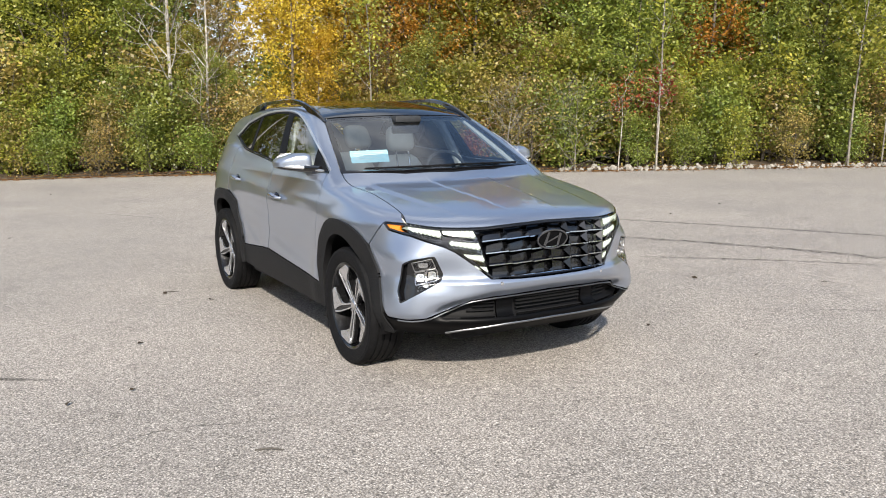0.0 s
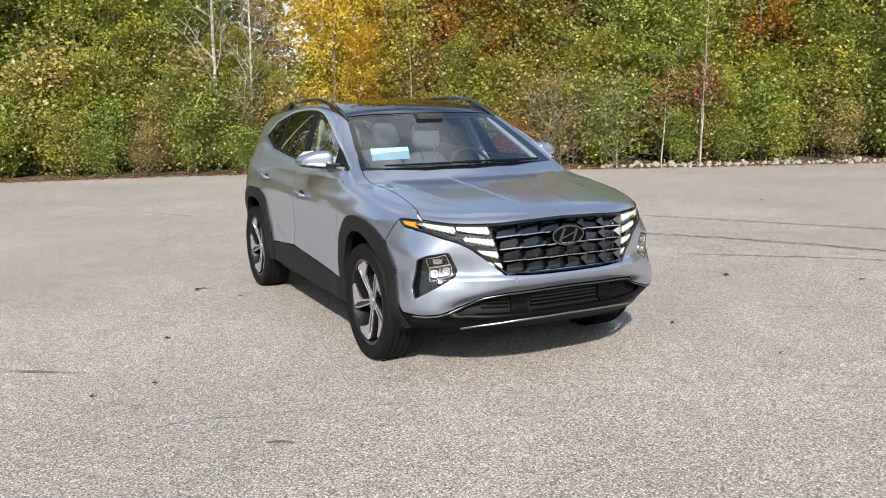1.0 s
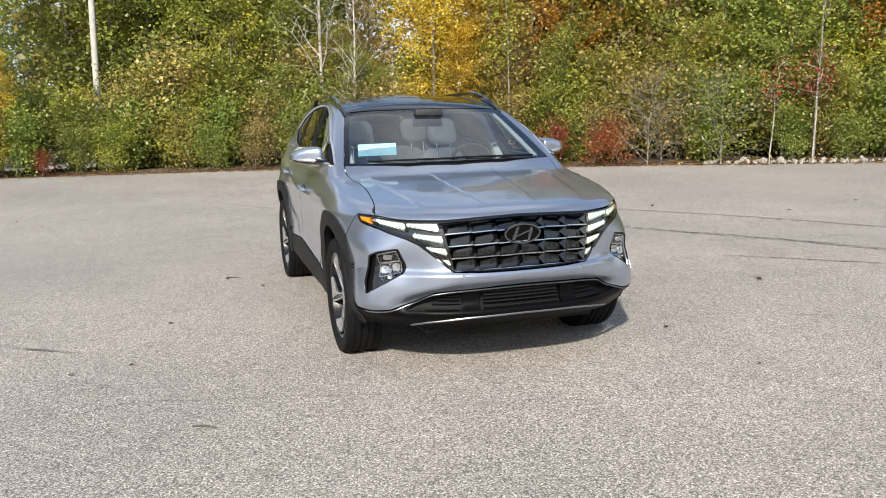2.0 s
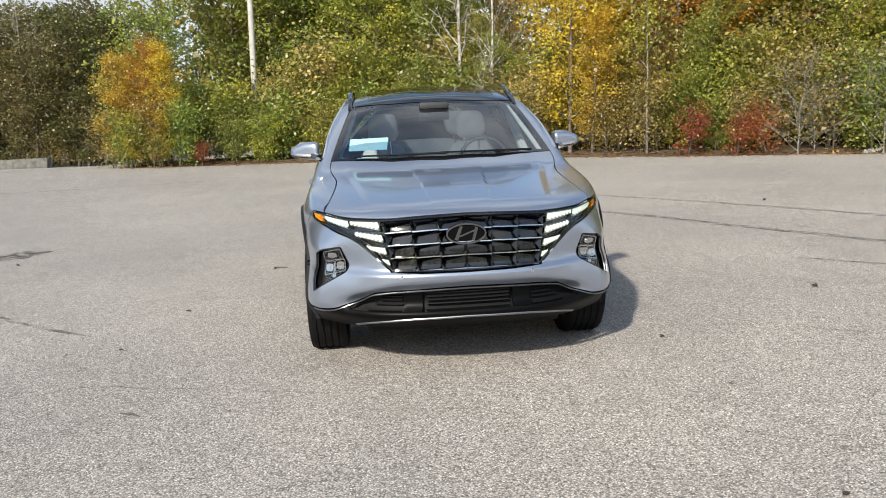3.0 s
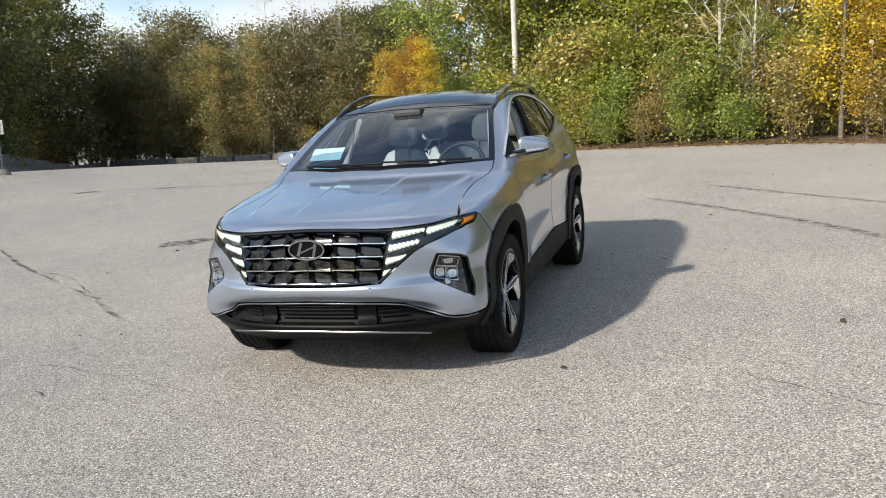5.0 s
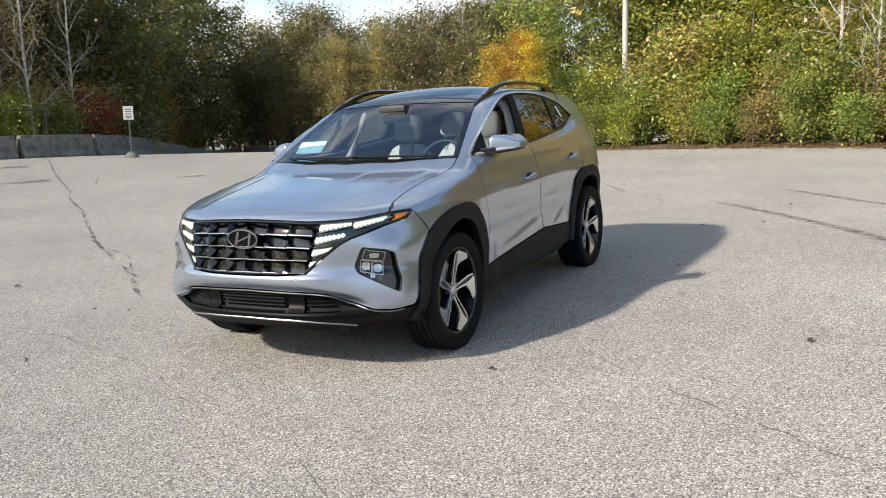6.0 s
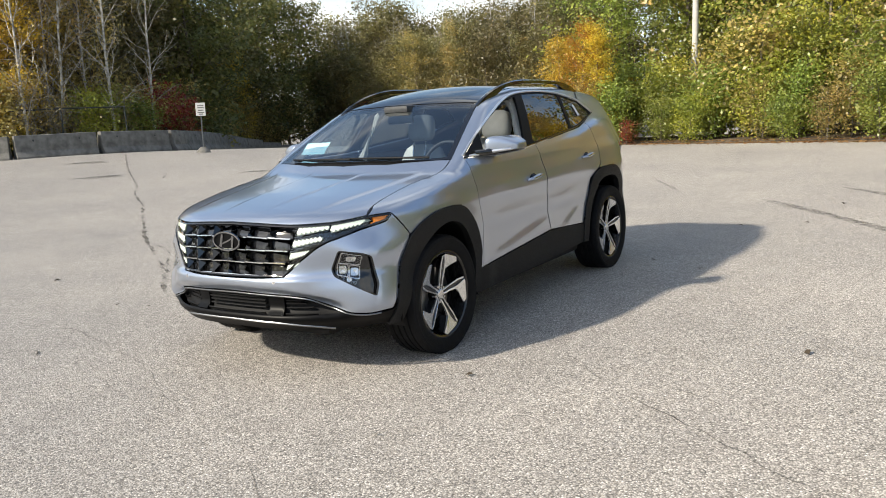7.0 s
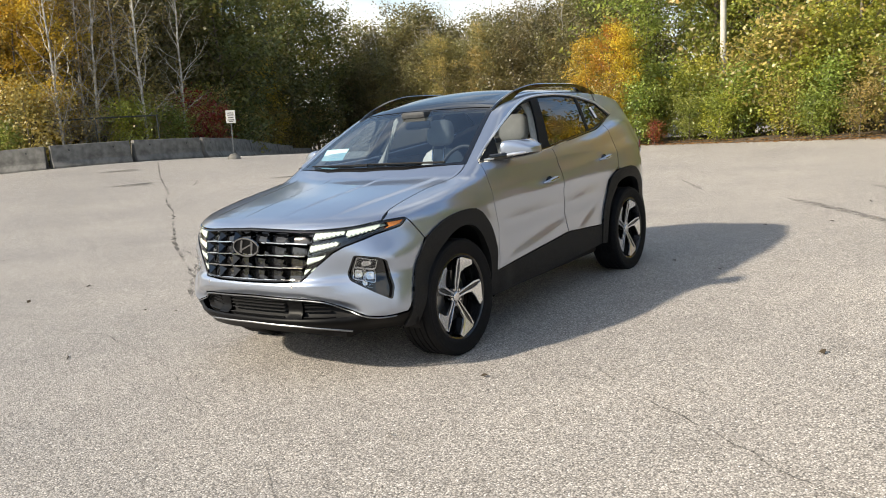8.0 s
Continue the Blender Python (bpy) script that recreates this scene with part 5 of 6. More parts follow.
def leaf_mesh(name, centres, size, rng, droop=0.4):
    """Many small folded leaves, one island each."""
    k = len(centres)
    nrm = rng.normal(size=(k, 3))
    nrm[:, 2] = np.abs(nrm[:, 2]) + droop
    nrm /= np.linalg.norm(nrm, axis=1, keepdims=True)
    a = np.cross(nrm, rng.normal(size=(k, 3)))
    a /= np.maximum(np.linalg.norm(a, axis=1, keepdims=True), 1e-6)
    b = np.cross(nrm, a)
    s = size * rng.uniform(0.6, 1.35, (k, 1))
    v = np.stack([centres - a * s * 0.5, centres + b * s * 0.36 + nrm * s * 0.10, centres + a * s * 0.55, centres - b * s * 0.36 + nrm * s * 0.10], 1).reshape(-1, 3)
    me = bpy.data.meshes.new(name)
    me.vertices.add(4 * k)
    me.vertices.foreach_set("co", v.ravel())
    me.loops.add(4 * k)
    me.loops.foreach_set("vertex_index", np.arange(4 * k))
    me.polygons.add(k)
    me.polygons.foreach_set("loop_start", np.arange(0, 4 * k, 4))
    me.update(calc_edges=True)
    return me


def skeleton_of(rng, height, spread, bole, limbs, rise, wob=0.05, forks=1, thick=1.0):
    """Trunk and limbs as lists of (points, radii), and the twig ends' places."""
    r0 = (0.010 * height + 0.01) * thick
    k = 9
    off = np.cumsum(rng.normal(0, wob, (k, 2)), 0) * np.linspace(0, 1, k)[:, None]
    zs = np.linspace(0, height, k)
    trunk = np.column_stack([off, zs])
    bars = [(trunk, list(np.linspace(r0, r0 * 0.15, k)))]
    tips = []
    for i in range(limbs):
        f = bole + (0.97 - bole) * (i + rng.uniform(0, 1)) / limbs
        p0 = np.array([np.interp(f * height, zs, trunk[:, j]) for j in range(3)])
        az = 2.4 * i + rng.uniform(-0.5, 0.5)
        prof = math.sin(math.pi * min(0.97, 0.22 + 0.78 * (f - bole) / (1 - bole))) ** 0.7
        ln = spread * (0.45 + 0.65 * prof) * rng.uniform(0.75, 1.2)
        d = np.array([math.cos(az), math.sin(az), rise * rng.uniform(0.6, 1.4)])
        d /= np.linalg.norm(d)
        pts = [p0]
        for q in range(4):
            d = d + rng.normal(0, 0.16, 3) + np.array([0, 0, 0.06])
            d /= np.linalg.norm(d)
            pts.append(pts[-1] + d * ln / 4)
        rr = r0 * (1 - 0.8 * f) * 0.5
        bars.append((np.array(pts), list(np.linspace(rr, rr * 0.25, 5))))
        tips += pts[1:]
        for q in (1, 2, 3, 4):
            for _ in range(forks):
                e = d + rng.normal(0, 0.75, 3)
                e /= np.linalg.norm(e)
                m = pts[q] + e * ln * rng.uniform(0.15, 0.34)
                w = m + (e + rng.normal(0, 0.4, 3)) * ln * 0.18
                bars.append((np.array([pts[q], m, w]), [rr * 0.35, rr * 0.22, rr * 0.1]))
                tips += [m, w]
    return bars, np.array(tips)


def make_tree(name, label, category, seed, height, spread, leafm, count, leaf=0.12, bole=0.18, limbs=18, rise=0.55, puff=0.24, bark=BARK, group="woodland trees", forks=1, thick=1.0):
    rng = np.random.default_rng(seed)
    root = empty(name, label, category, group)
    bars, tips = skeleton_of(rng, height, spread, bole, limbs, rise, 0.05, forks, thick)
    bm = bmesh.new()
    for i, (p, r) in enumerate(bars):
        tube(bm, p, [max(q, 0.004) for q in r], 7 if i == 0 else 3, False)
    part("trunk", bm, bark, root, "", True, 60)
    if count:
        c = tips[rng.integers(0, len(tips), count)] + rng.normal(0, puff, (count, 3)) * np.array([1, 1, 0.75])
        c[:, 2] = np.maximum(c[:, 2], 0.03)
        me = leaf_mesh("crown", c, leaf, rng)
        me.materials.append(leafm)
        ob = new("crown", me)
        ob.parent = root
    return root


TREE = {}
TREE["green"] = [make_tree("tree", "leafy green tree at the wood's edge", "tree", 11 + i, 9.5 - i, 1.9, GREEN, 10500, 0.115, 0.06, 28) for i in range(3)]
TREE["lime"] = [make_tree("tree", "yellow-green autumn tree at the wood's edge", "tree", 21 + i, 8.8 - 0.8 * i, 1.7, LIME, 9500, 0.112, 0.08, 26) for i in range(3)]
TREE["gold"] = [make_tree("tree", "golden yellow autumn tree at the wood's edge", "tree", 31 + i, 7.6 + i, 1.35, GOLD, 8000, 0.11, 0.10, 24) for i in range(2)]
TREE["olive"] = [make_tree("tree", "thinning olive-brown autumn tree in the wood", "tree", 41 + i, 8.6 + 0.6 * i, 1.6, OLIVE, 6500, 0.105, 0.08, 26) for i in range(3)]
TREE["orange"] = [make_tree("tree", "orange-leaved autumn tree in the wood", "tree", 51 + i, 9.6, 1.8, ORANGE, 7500, 0.12, 0.28, 22) for i in range(2)]
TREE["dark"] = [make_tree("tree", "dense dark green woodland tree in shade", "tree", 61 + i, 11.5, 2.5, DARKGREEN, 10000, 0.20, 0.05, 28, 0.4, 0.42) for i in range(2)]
TREE["shaded"] = [make_tree("tree", "brown-green tree in the far wood, leaves darkened as in shade", "tree", 151 + i, 9.0, 2.0, SHADEBROWN, 5200, 0.17, 0.04, 26, 0.6, 0.36) for i in range(2)]
TREE["bare"] = [make_tree("bare_tree", "bare pale-stemmed young tree", "tree", 71 + i, 8.5 + i, 1.5, OLIVE, 160, 0.10, 0.12, 24, 1.3, 0.2, PALEBARK, forks=2, thick=0.6) for i in range(3)]
TREE["sapling"] = [make_tree("sapling", "slim pale-stemmed sapling with few leaves", "tree", 81 + i, 6.5 + i, 0.9, LIME, 1200, 0.11, 0.35, 12, 1.2, 0.25, MIDBARK, thick=0.42) for i in range(2)]
TREE["shrub"] = [make_tree("shrub", "green undergrowth shrub at the asphalt's edge", "shrub", 91 + i, 2.0 + 0.3 * i, 0.95, GREEN if i % 2 < 1 else LIME, 2900, 0.10, 0.02, 16, 0.8, 0.26, group="undergrowth") for i in range(4)]
TREE["twigs"] = [make_tree("bare_shrub", "leafless tangled grey shrub", "shrub", 101 + i, 2.2, 1.2, OLIVE, 500, 0.08, 0.02, 18, 1.0, 0.3, MIDBARK, group="undergrowth", forks=2, thick=0.7) for i in range(2)]
TREE["red"] = [make_tree("shrub", "small shrub with dull red leaves", "shrub", 111 + i, 1.7, 0.7, RED, 1500, 0.085, 0.05, 12, 0.9, 0.22, group="undergrowth") for i in range(2)]
TREE["brush"] = [make_tree("shrub", "olive-brown brushwood shrub at the asphalt's edge", "shrub", 121 + i, 2.6, 1.1, OLIVE, 2000, 0.10, 0.02, 16, 0.9, 0.3, group="undergrowth") for i in range(2)]
TREE["vine"] = [make_tree("shrub", "orange-red leaf spray on a slim stem", "shrub", 131, 3.2, 0.55, RED, 230, 0.10, 0.55, 10, 0.3, 0.2, PALEBARK, "undergrowth", thick=0.6)]
TREE["far"] = [make_tree("tree", "autumn tree standing deep in the wood", "tree", 141 + i, 9.0, 2.1, (GREEN, OLIVE, LIME)[i], 2300, 0.30, 0.03, 18, 0.5, 0.45) for i in range(3)]
FIRST = set()
wood = random.Random(5)


DEEP = []


def plant_deep(kind, x, y, size):
    """A tree of the far woods, which are one mass."""
    src = wood.choice(TREE[kind])
    DEEP.append((src, Matrix.Translation((x, y, float(ground_z(x, y)) - 0.03)) @ Matrix.Rotation(wood.uniform(0, 6.28), 4, "Z") @ Matrix.Scale(size, 4)))


def build_deep():
    mats, co, idx, starts, mat_of = [], [], [], [], []
    base = loops = 0
    for src, m in DEEP:
        for ob in src.children:
            me = ob.data
            v = np.empty(len(me.vertices) * 3)
            me.vertices.foreach_get("co", v)
            v = v.reshape(-1, 3) @ np.array(m.to_3x3()).T + np.array(m.translation)
            li = np.empty(len(me.loops), int)
            me.loops.foreach_get("vertex_index", li)
            ls = np.empty(len(me.polygons), int)
            me.polygons.foreach_get("loop_start", ls)
            if me.materials[0] not in mats:
                mats.append(me.materials[0])
            co.append(v)
            idx.append(li + base)
            starts.append(ls + loops)
            mat_of.append(np.full(len(ls), mats.index(me.materials[0])))
            base, loops = base + len(v), loops + len(li)
    co, idx, starts, mat_of = (np.concatenate(q) for q in (co, idx, starts, mat_of))
    me = bpy.data.meshes.new("far_woods")
    me.vertices.add(len(co))
    me.vertices.foreach_set("co", co.ravel())
    me.loops.add(len(idx))
    me.loops.foreach_set("vertex_index", idx)
    me.polygons.add(len(starts))
    me.polygons.foreach_set("loop_start", starts)
    for q in mats:
        me.materials.append(q)
    me.polygons.foreach_set("material_index", mat_of)
    me.update(calc_edges=True)
    tagged(new("far_woods", me), "deep autumn woods behind the edge trees", "woods", kind="stuff")


def plant(kind, x, y, size=1.0, turn=None, pick=None):
    src = TREE[kind][pick if pick is not None else wood.randrange(len(TREE[kind]))]
    z = float(ground_z(x, y))
    tilt = Vector((0, 0, 1)).rotation_difference((UP + Vector((wood.gauss(0, 0.03), wood.gauss(0, 0.03), 0))).normalized()).to_matrix().to_4x4()
    m = Matrix.Translation((x, y, z - 0.03)) @ tilt @ Matrix.Rotation(turn if turn is not None else wood.uniform(0, 6.28), 4, "Z") @ Matrix.Scale(size, 4)
    if src.name not in FIRST:
        FIRST.add(src.name)
        src.matrix_basis = m
        return src
    k = src.scale.copy()
    src.scale = (1, 1, 1)
    ob = copy_thing(src, m)
    src.scale = k
    return ob


# the wood's edge, from the gap where the drive leaves round to the far side
EDGE = [(-8.3, 21.6), (-5.0, 20.9), (0.0, 19.9), (3.4, 18.5), (7.2, 15.6), (10.2, 13.9), (13.6, 11.8), (16.8, 10.2), (19.5, 8.7), (25.0, 4.5), (29.0, -2.0)]


def along(line, d):
    """The place d metres along a line, and its outward normal."""
    for (x0, y0), (x1, y1) in zip(line[:-1], line[1:]):
        ln = math.hypot(x1 - x0, y1 - y0)
        if d <= ln:
            t = d / ln
            return x0 + (x1 - x0) * t, y0 + (y1 - y0) * t, -(y1 - y0) / ln, (x1 - x0) / ln
        d -= ln
    return x1, y1, -(y1 - y0) / ln, (x1 - x0) / ln


def edge_kind(d):
    """What grows along the edge, by metres from the gap: the low trees in front, the tall ones behind."""
    for end, low, tall in (
            (2.9, ["gold", "gold", "orange"], ["green"]),
            (4.6, ["lime", "green"], ["green", "lime"]),
            (10.2, ["green", "lime", "green"], ["green", "green", "lime"]),
            (12.8, ["olive", "lime", "green"], ["bare"]),
            (15.2, ["lime", "olive"], ["gold", "gold", "lime"]),
            (17.6, ["lime", "olive", "green"], ["lime", "olive"]),
            (21.5, ["lime", "green"], ["orange", "lime", "orange", "olive"]),
            (25.2, ["green", "lime", "green"], ["green", "lime"]),
            (28.2, ["green", "lime"], ["orange", "green", "orange"]),
            (99.0, ["green", "lime", "olive"], ["green", "lime", "gold"])):
        if d < end:
            return low, tall


total = sum(math.hypot(b[0] - a[0], b[1] - a[1]) for a, b in zip(EDGE[:-1], EDGE[1:]))
d = 0.3
while d < total - 2:
    x, y, nx, ny = along(EDGE, d)
    low, tall = edge_kind(d)
    thin = 10.2 < d < 12.8
    far = d > 34
    # low growth that closes the foot of the wood
    for back, big in ((0.15, 0.62), (0.75, 0.85), (1.5, 1.1)):
        kd = wood.choice(["shrub", "shrub", "shrub", "brush"] if d < 14 or d > 21 else ["shrub", "brush", "shrub", "brush", "twigs"])
        w = back + wood.uniform(0.0, 0.4)
        plant(kd, x + nx * w + wood.uniform(-0.5, 0.5), y + ny * w, big * wood.uniform(0.75, 1.2))
    by_pole = 1.4 < d < 7.0
    w = wood.uniform(1.0, 1.7)
    plant(wood.choice(low), x + nx * w, y + ny * w, wood.uniform(0.36, 0.52) * (0.55 if by_pole else 1.0))
    if not thin and not by_pole or thin and wood.random() < 0.6:
        w = wood.uniform(2.2, 3.0)
        plant(wood.choice(tall), x + nx * w, y + ny * w, wood.uniform(0.75, 1.0))
    if not thin and d > 1.2:
        w = wood.uniform(4.2, 5.6) if not by_pole else wood.uniform(5.0, 6.2)
        plant(wood.choice(tall), x + nx * w, y + ny * w, wood.uniform(0.95, 1.2))
        for w in (wood.uniform(7, 9), wood.uniform(10, 13)):
            plant_deep("far", x + nx * w, y + ny * w, wood.uniform(1.0, 1.3))
    elif thin:
        plant(wood.choice(["olive", "lime"]), x + nx * 2.4, y + ny * 2.4, wood.uniform(0.42, 0.52))
        plant_deep("far", x + nx * 8, y + ny * 8, wood.uniform(0.42, 0.55))
    d += wood.uniform(1.25, 1.6) if not far else wood.uniform(1.9, 2.5)
# single stems and sprays that stand out
for kd, x, y, size in (("sapling", 13.4, 11.9, 1.0), ("vine", 13.2, 11.7, 0.85), ("vine", 12.4, 12.3, 0.8), ("sapling", 18.1, 9.4, 1.1), ("sapling", 19.0, 9.0, 0.8), ("sapling", 6.9, 16.2, 0.8), ("bare", 3.2, 19.4, 0.8), ("bare", 2.4, 20.2, 1.0),
                       ("red", 7.6, 15.1, 0.62), ("red", 8.6, 14.5, 0.5), ("red", 9.2, 14.2, 0.62), ("red", -5.6, 20.7, 0.4), ("twigs", 9.8, 13.8, 1.0), ("twigs", 11.4, 12.9, 0.9), ("gold", 5.2, 17.8, 0.74), ("gold", 5.7, 17.3, 0.46), ("gold", -8.0, 21.3, 0.46), ("orange", -7.4, 21.4, 0.40), ("gold", -6.7, 21.1, 0.44), ("shrub", -7.8, 21.0, 0.7), ("brush", -7.1, 20.9, 0.7), ("shrub", -6.3, 20.8, 0.7), ("brush", -8.5, 21.5, 0.6), ("gold", -7.7, 21.0, 0.22), ("gold", -6.9, 20.8, 0.20), ("brush", -3.3, 22.6, 0.95), ("shrub", -2.3, 22.4, 1.1), ("brush", -1.3, 22.2, 1.1), ("shrub", -5.0, 22.9, 0.9), ("brush", -3.9, 24.6, 0.9), ("shrub", -2.8, 24.4, 1.1)):
    plant(kd, x, y, size)

# behind the far barriers, most with leaves coloured darker to stand for shade
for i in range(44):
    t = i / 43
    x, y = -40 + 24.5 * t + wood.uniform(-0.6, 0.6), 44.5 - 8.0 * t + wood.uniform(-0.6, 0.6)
    plant(wood.choice(["shaded", "shaded", "olive", "brush"]), x, y + wood.uniform(0.4, 1.6), wood.uniform(0.55, 0.75))
    plant(wood.choice(["shaded", "shaded", "shaded", "bare"]), x, y + wood.uniform(3, 6), wood.uniform(0.72, 0.92) * (1.22 if t < 0.4 else 1.0))
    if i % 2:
        plant_deep("shaded", x, y + wood.uniform(8, 12), wood.uniform(0.85, 1.0))
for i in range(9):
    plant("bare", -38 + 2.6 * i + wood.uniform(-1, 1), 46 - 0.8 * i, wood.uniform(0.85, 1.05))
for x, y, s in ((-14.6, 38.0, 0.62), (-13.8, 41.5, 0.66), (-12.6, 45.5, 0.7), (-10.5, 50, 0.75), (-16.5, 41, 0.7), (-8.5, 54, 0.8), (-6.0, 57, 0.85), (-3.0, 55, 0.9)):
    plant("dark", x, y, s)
LEFT = [(-36, 3.0), (-31, 6.3), (-27.5, 9.2), (-25.4, 12.0), (-24.6, 15.2), (-24.8, 18.6), (-28.6, 24.6), (-33.0, 30.6), (-38.5, 41.0)]
d = 0.0
while d < 49:
    x, y, nx, ny = along(LEFT, d)
    kinds = ["gold", "olive", "bare", "gold", "lime", "gold"] if d < 15 else ["bare", "gold", "olive", "bare"] if d < 23 else ["dark", "shaded"] if d < 29 else ["gold", "shaded", "shaded", "olive"]
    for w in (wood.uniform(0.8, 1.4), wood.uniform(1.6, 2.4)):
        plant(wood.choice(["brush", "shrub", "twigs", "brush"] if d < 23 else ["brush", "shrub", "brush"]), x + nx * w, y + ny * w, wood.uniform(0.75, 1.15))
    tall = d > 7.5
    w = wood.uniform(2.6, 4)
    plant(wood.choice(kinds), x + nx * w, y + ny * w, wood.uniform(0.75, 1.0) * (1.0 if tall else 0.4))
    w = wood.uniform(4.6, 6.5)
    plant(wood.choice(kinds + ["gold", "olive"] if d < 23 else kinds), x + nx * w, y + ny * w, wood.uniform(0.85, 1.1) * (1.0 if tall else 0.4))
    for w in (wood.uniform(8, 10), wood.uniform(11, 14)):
        plant_deep(wood.choice(["far", "olive", "gold"]) if d < 23 else "shaded", x + nx * w, y + ny * w, wood.uniform(1.0, 1.25) * (1.0 if tall else 0.4))
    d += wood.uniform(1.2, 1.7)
for kd, x, y, s in (("red", -26.2, 20.0, 1.4), ("red", -26.9, 21.2, 1.3), ("dark", -29.5, 24.6, 0.95), ("dark", -31.5, 27.0, 0.9), ("gold", -35.5, 33.0, 0.75), ("bare", -25.6, 16.8, 1.0), ("bare", -26.2, 19.2, 0.95), ("bare", -26.6, 15.2, 1.1), ("bare", -26.0, 13.4, 1.0), ("dark", -38.0, 40.0, 1.0), ("dark", -37.4, 36.8, 0.95), ("dark", -39.6, 43.2, 0.9), ("dark", -36.4, 33.6, 0.9), ("gold", -37.5, 46.5, 0.85), ("gold", -35.5, 47.2, 0.75), ("shaded", -41.0, 47.5, 1.0), ("shaded", -39.0, 48.5, 1.0), ("shaded", -42.0, 38.0, 0.8), ("shaded", -41.0, 35.0, 0.8), ("shaded", -40.0, 32.0, 0.8), ("shaded", -43.0, 42.0, 0.8), ("shaded", -37.8, 30.0, 0.8), ("brush", -37.6, 38.6, 1.2), ("brush", -38.4, 41.6, 1.2), ("brush", -37.0, 35.6, 1.2), ("red", -33, 45.2, 1.5), ("red", -26, 41.2, 1.4)):
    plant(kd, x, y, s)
# the rest of the lot's rim, behind the walk
for i in range(46):
    a = math.radians(-158 + i * 3.3)
    r = wood.uniform(33, 41)
    plant_deep(wood.choice(["far", "shaded"]), 2 + r * math.cos(a), -2 + r * math.sin(a), wood.uniform(0.5, 0.75))

build_deep()

# drop the patterns that were not planted
for kind in TREE.values():
    for ob in kind:
        if ob.name not in FIRST:
            for q in list(ob.children_recursive) + [ob]:
                bpy.data.objects.remove(q)

# leaf-strewn soil under the trees
SOIL = mat("leaf_litter_soil", (0.15, 0.105, 0.065), 0.95, 0, 0, 0, 5, 0.8, 40, dark=(0.06, 0.045, 0.03))


def soil(name, line, front, depth, label):
    pts, faces = [], []
    ln = sum(math.hypot(b[0] - a[0], b[1] - a[1]) for a, b in zip(line[:-1], line[1:]))
    k = int(ln / 0.5)
    ws = [0, 0.35, 0.8, 2, 5, 12, depth]
    for i in range(k + 1):
        x, y, nx, ny = along(line, ln * i / k)
        jag = 0.16 * noise.noise((x * 1.3, y * 1.3, 0)) + 0.07 * noise.noise((x * 5, y * 5, 3))
        for j, w in enumerate(ws):
            px, py = x + nx * (front + w + (jag if j < 3 else 0)), y + ny * (front + w + (jag if j < 3 else 0))
            lift = 0.004 if j == 0 else 0.03 + 0.05 * noise.noise((px, py, 7)) + 0.02 * min(j, 3)
            pts.append((px, py, float(ground_z(px, py)) + lift))
    m = len(ws)
    faces = [(i * m + j, (i + 1) * m + j, (i + 1) * m + j + 1, i * m + j + 1) for i in range(k) for j in range(m - 1)]
    return tagged(ob_from(name, pts, faces, SOIL), label, "soil", kind="structure")


soil("forest_floor", EDGE, -0.12, 40, "brown soil with fallen leaves under the trees")
soil("forest_floor", LEFT, 0.9, 30, "brown soil with fallen leaves behind the barriers")

# fallen leaves and stones along the edge
rng = np.random.default_rng(8)
LITTER = leaf_mat("fallen_leaves", [(0, (0.14, 0.07, 0.03)), (0.4, (0.30, 0.16, 0.06)), (0.8, (0.42, 0.26, 0.10)), (1, (0.30, 0.07, 0.04))])
pts = []
for _ in range(5200):
    x, y, nx, ny = along(EDGE, rng.uniform(0, 44))
    w = abs(rng.normal(0, 0.4)) * (1 if rng.uniform() < 0.5 else -1) * 0.7 - 0.1
    px, py = x + nx * w, y + ny * w
    pts.append((px, py, float(ground_z(px, py)) + 0.02 + (0.05 if w > 0 else 0.0)))
me = leaf_mesh("fallen_leaves", np.array(pts), 0.085, rng, 3.0)
me.materials.append(LITTER)
tagged(new("fallen_leaves", me), "dry brown leaves strewn along the asphalt's edge", "leaves", kind="stuff")
STONE = mat("pale_rubble", (0.48, 0.45, 0.40), 0.9, 0, 0, 0, 12, 0.5, 60, dark=(0.24, 0.22, 0.19))
bm = bmesh.new()
for _ in range(420):
    x, y, nx, ny = along(EDGE, rng.uniform(21.5, 36))
    w = rng.normal(0.05, 0.2)
    s = rng.uniform(0.025, 0.11) * (1 if rng.uniform() < 0.8 else 1.6)
    m = Matrix.Translation((x + nx * w, y + ny * w, float(ground_z(x, y)) + 0.02 + s * 0.25)) @ Euler(rng.uniform(0, 6, 3)).to_matrix().to_4x4() @ Matrix.Diagonal((s, s * rng.uniform(0.5, 0.9), s * rng.uniform(0.4, 0.8), 1))
    bmesh.ops.create_icosphere(bm, subdivisions=1, radius=0.8, matrix=m)
for v in bm.verts:
    v.co += Vector(noise.noise_vector(v.co * 14)) * 0.018
ob = part("edge_stones", bm, STONE, None)
tagged(ob, "pale rubble stones along the wood's edge", "stones", kind="stuff")

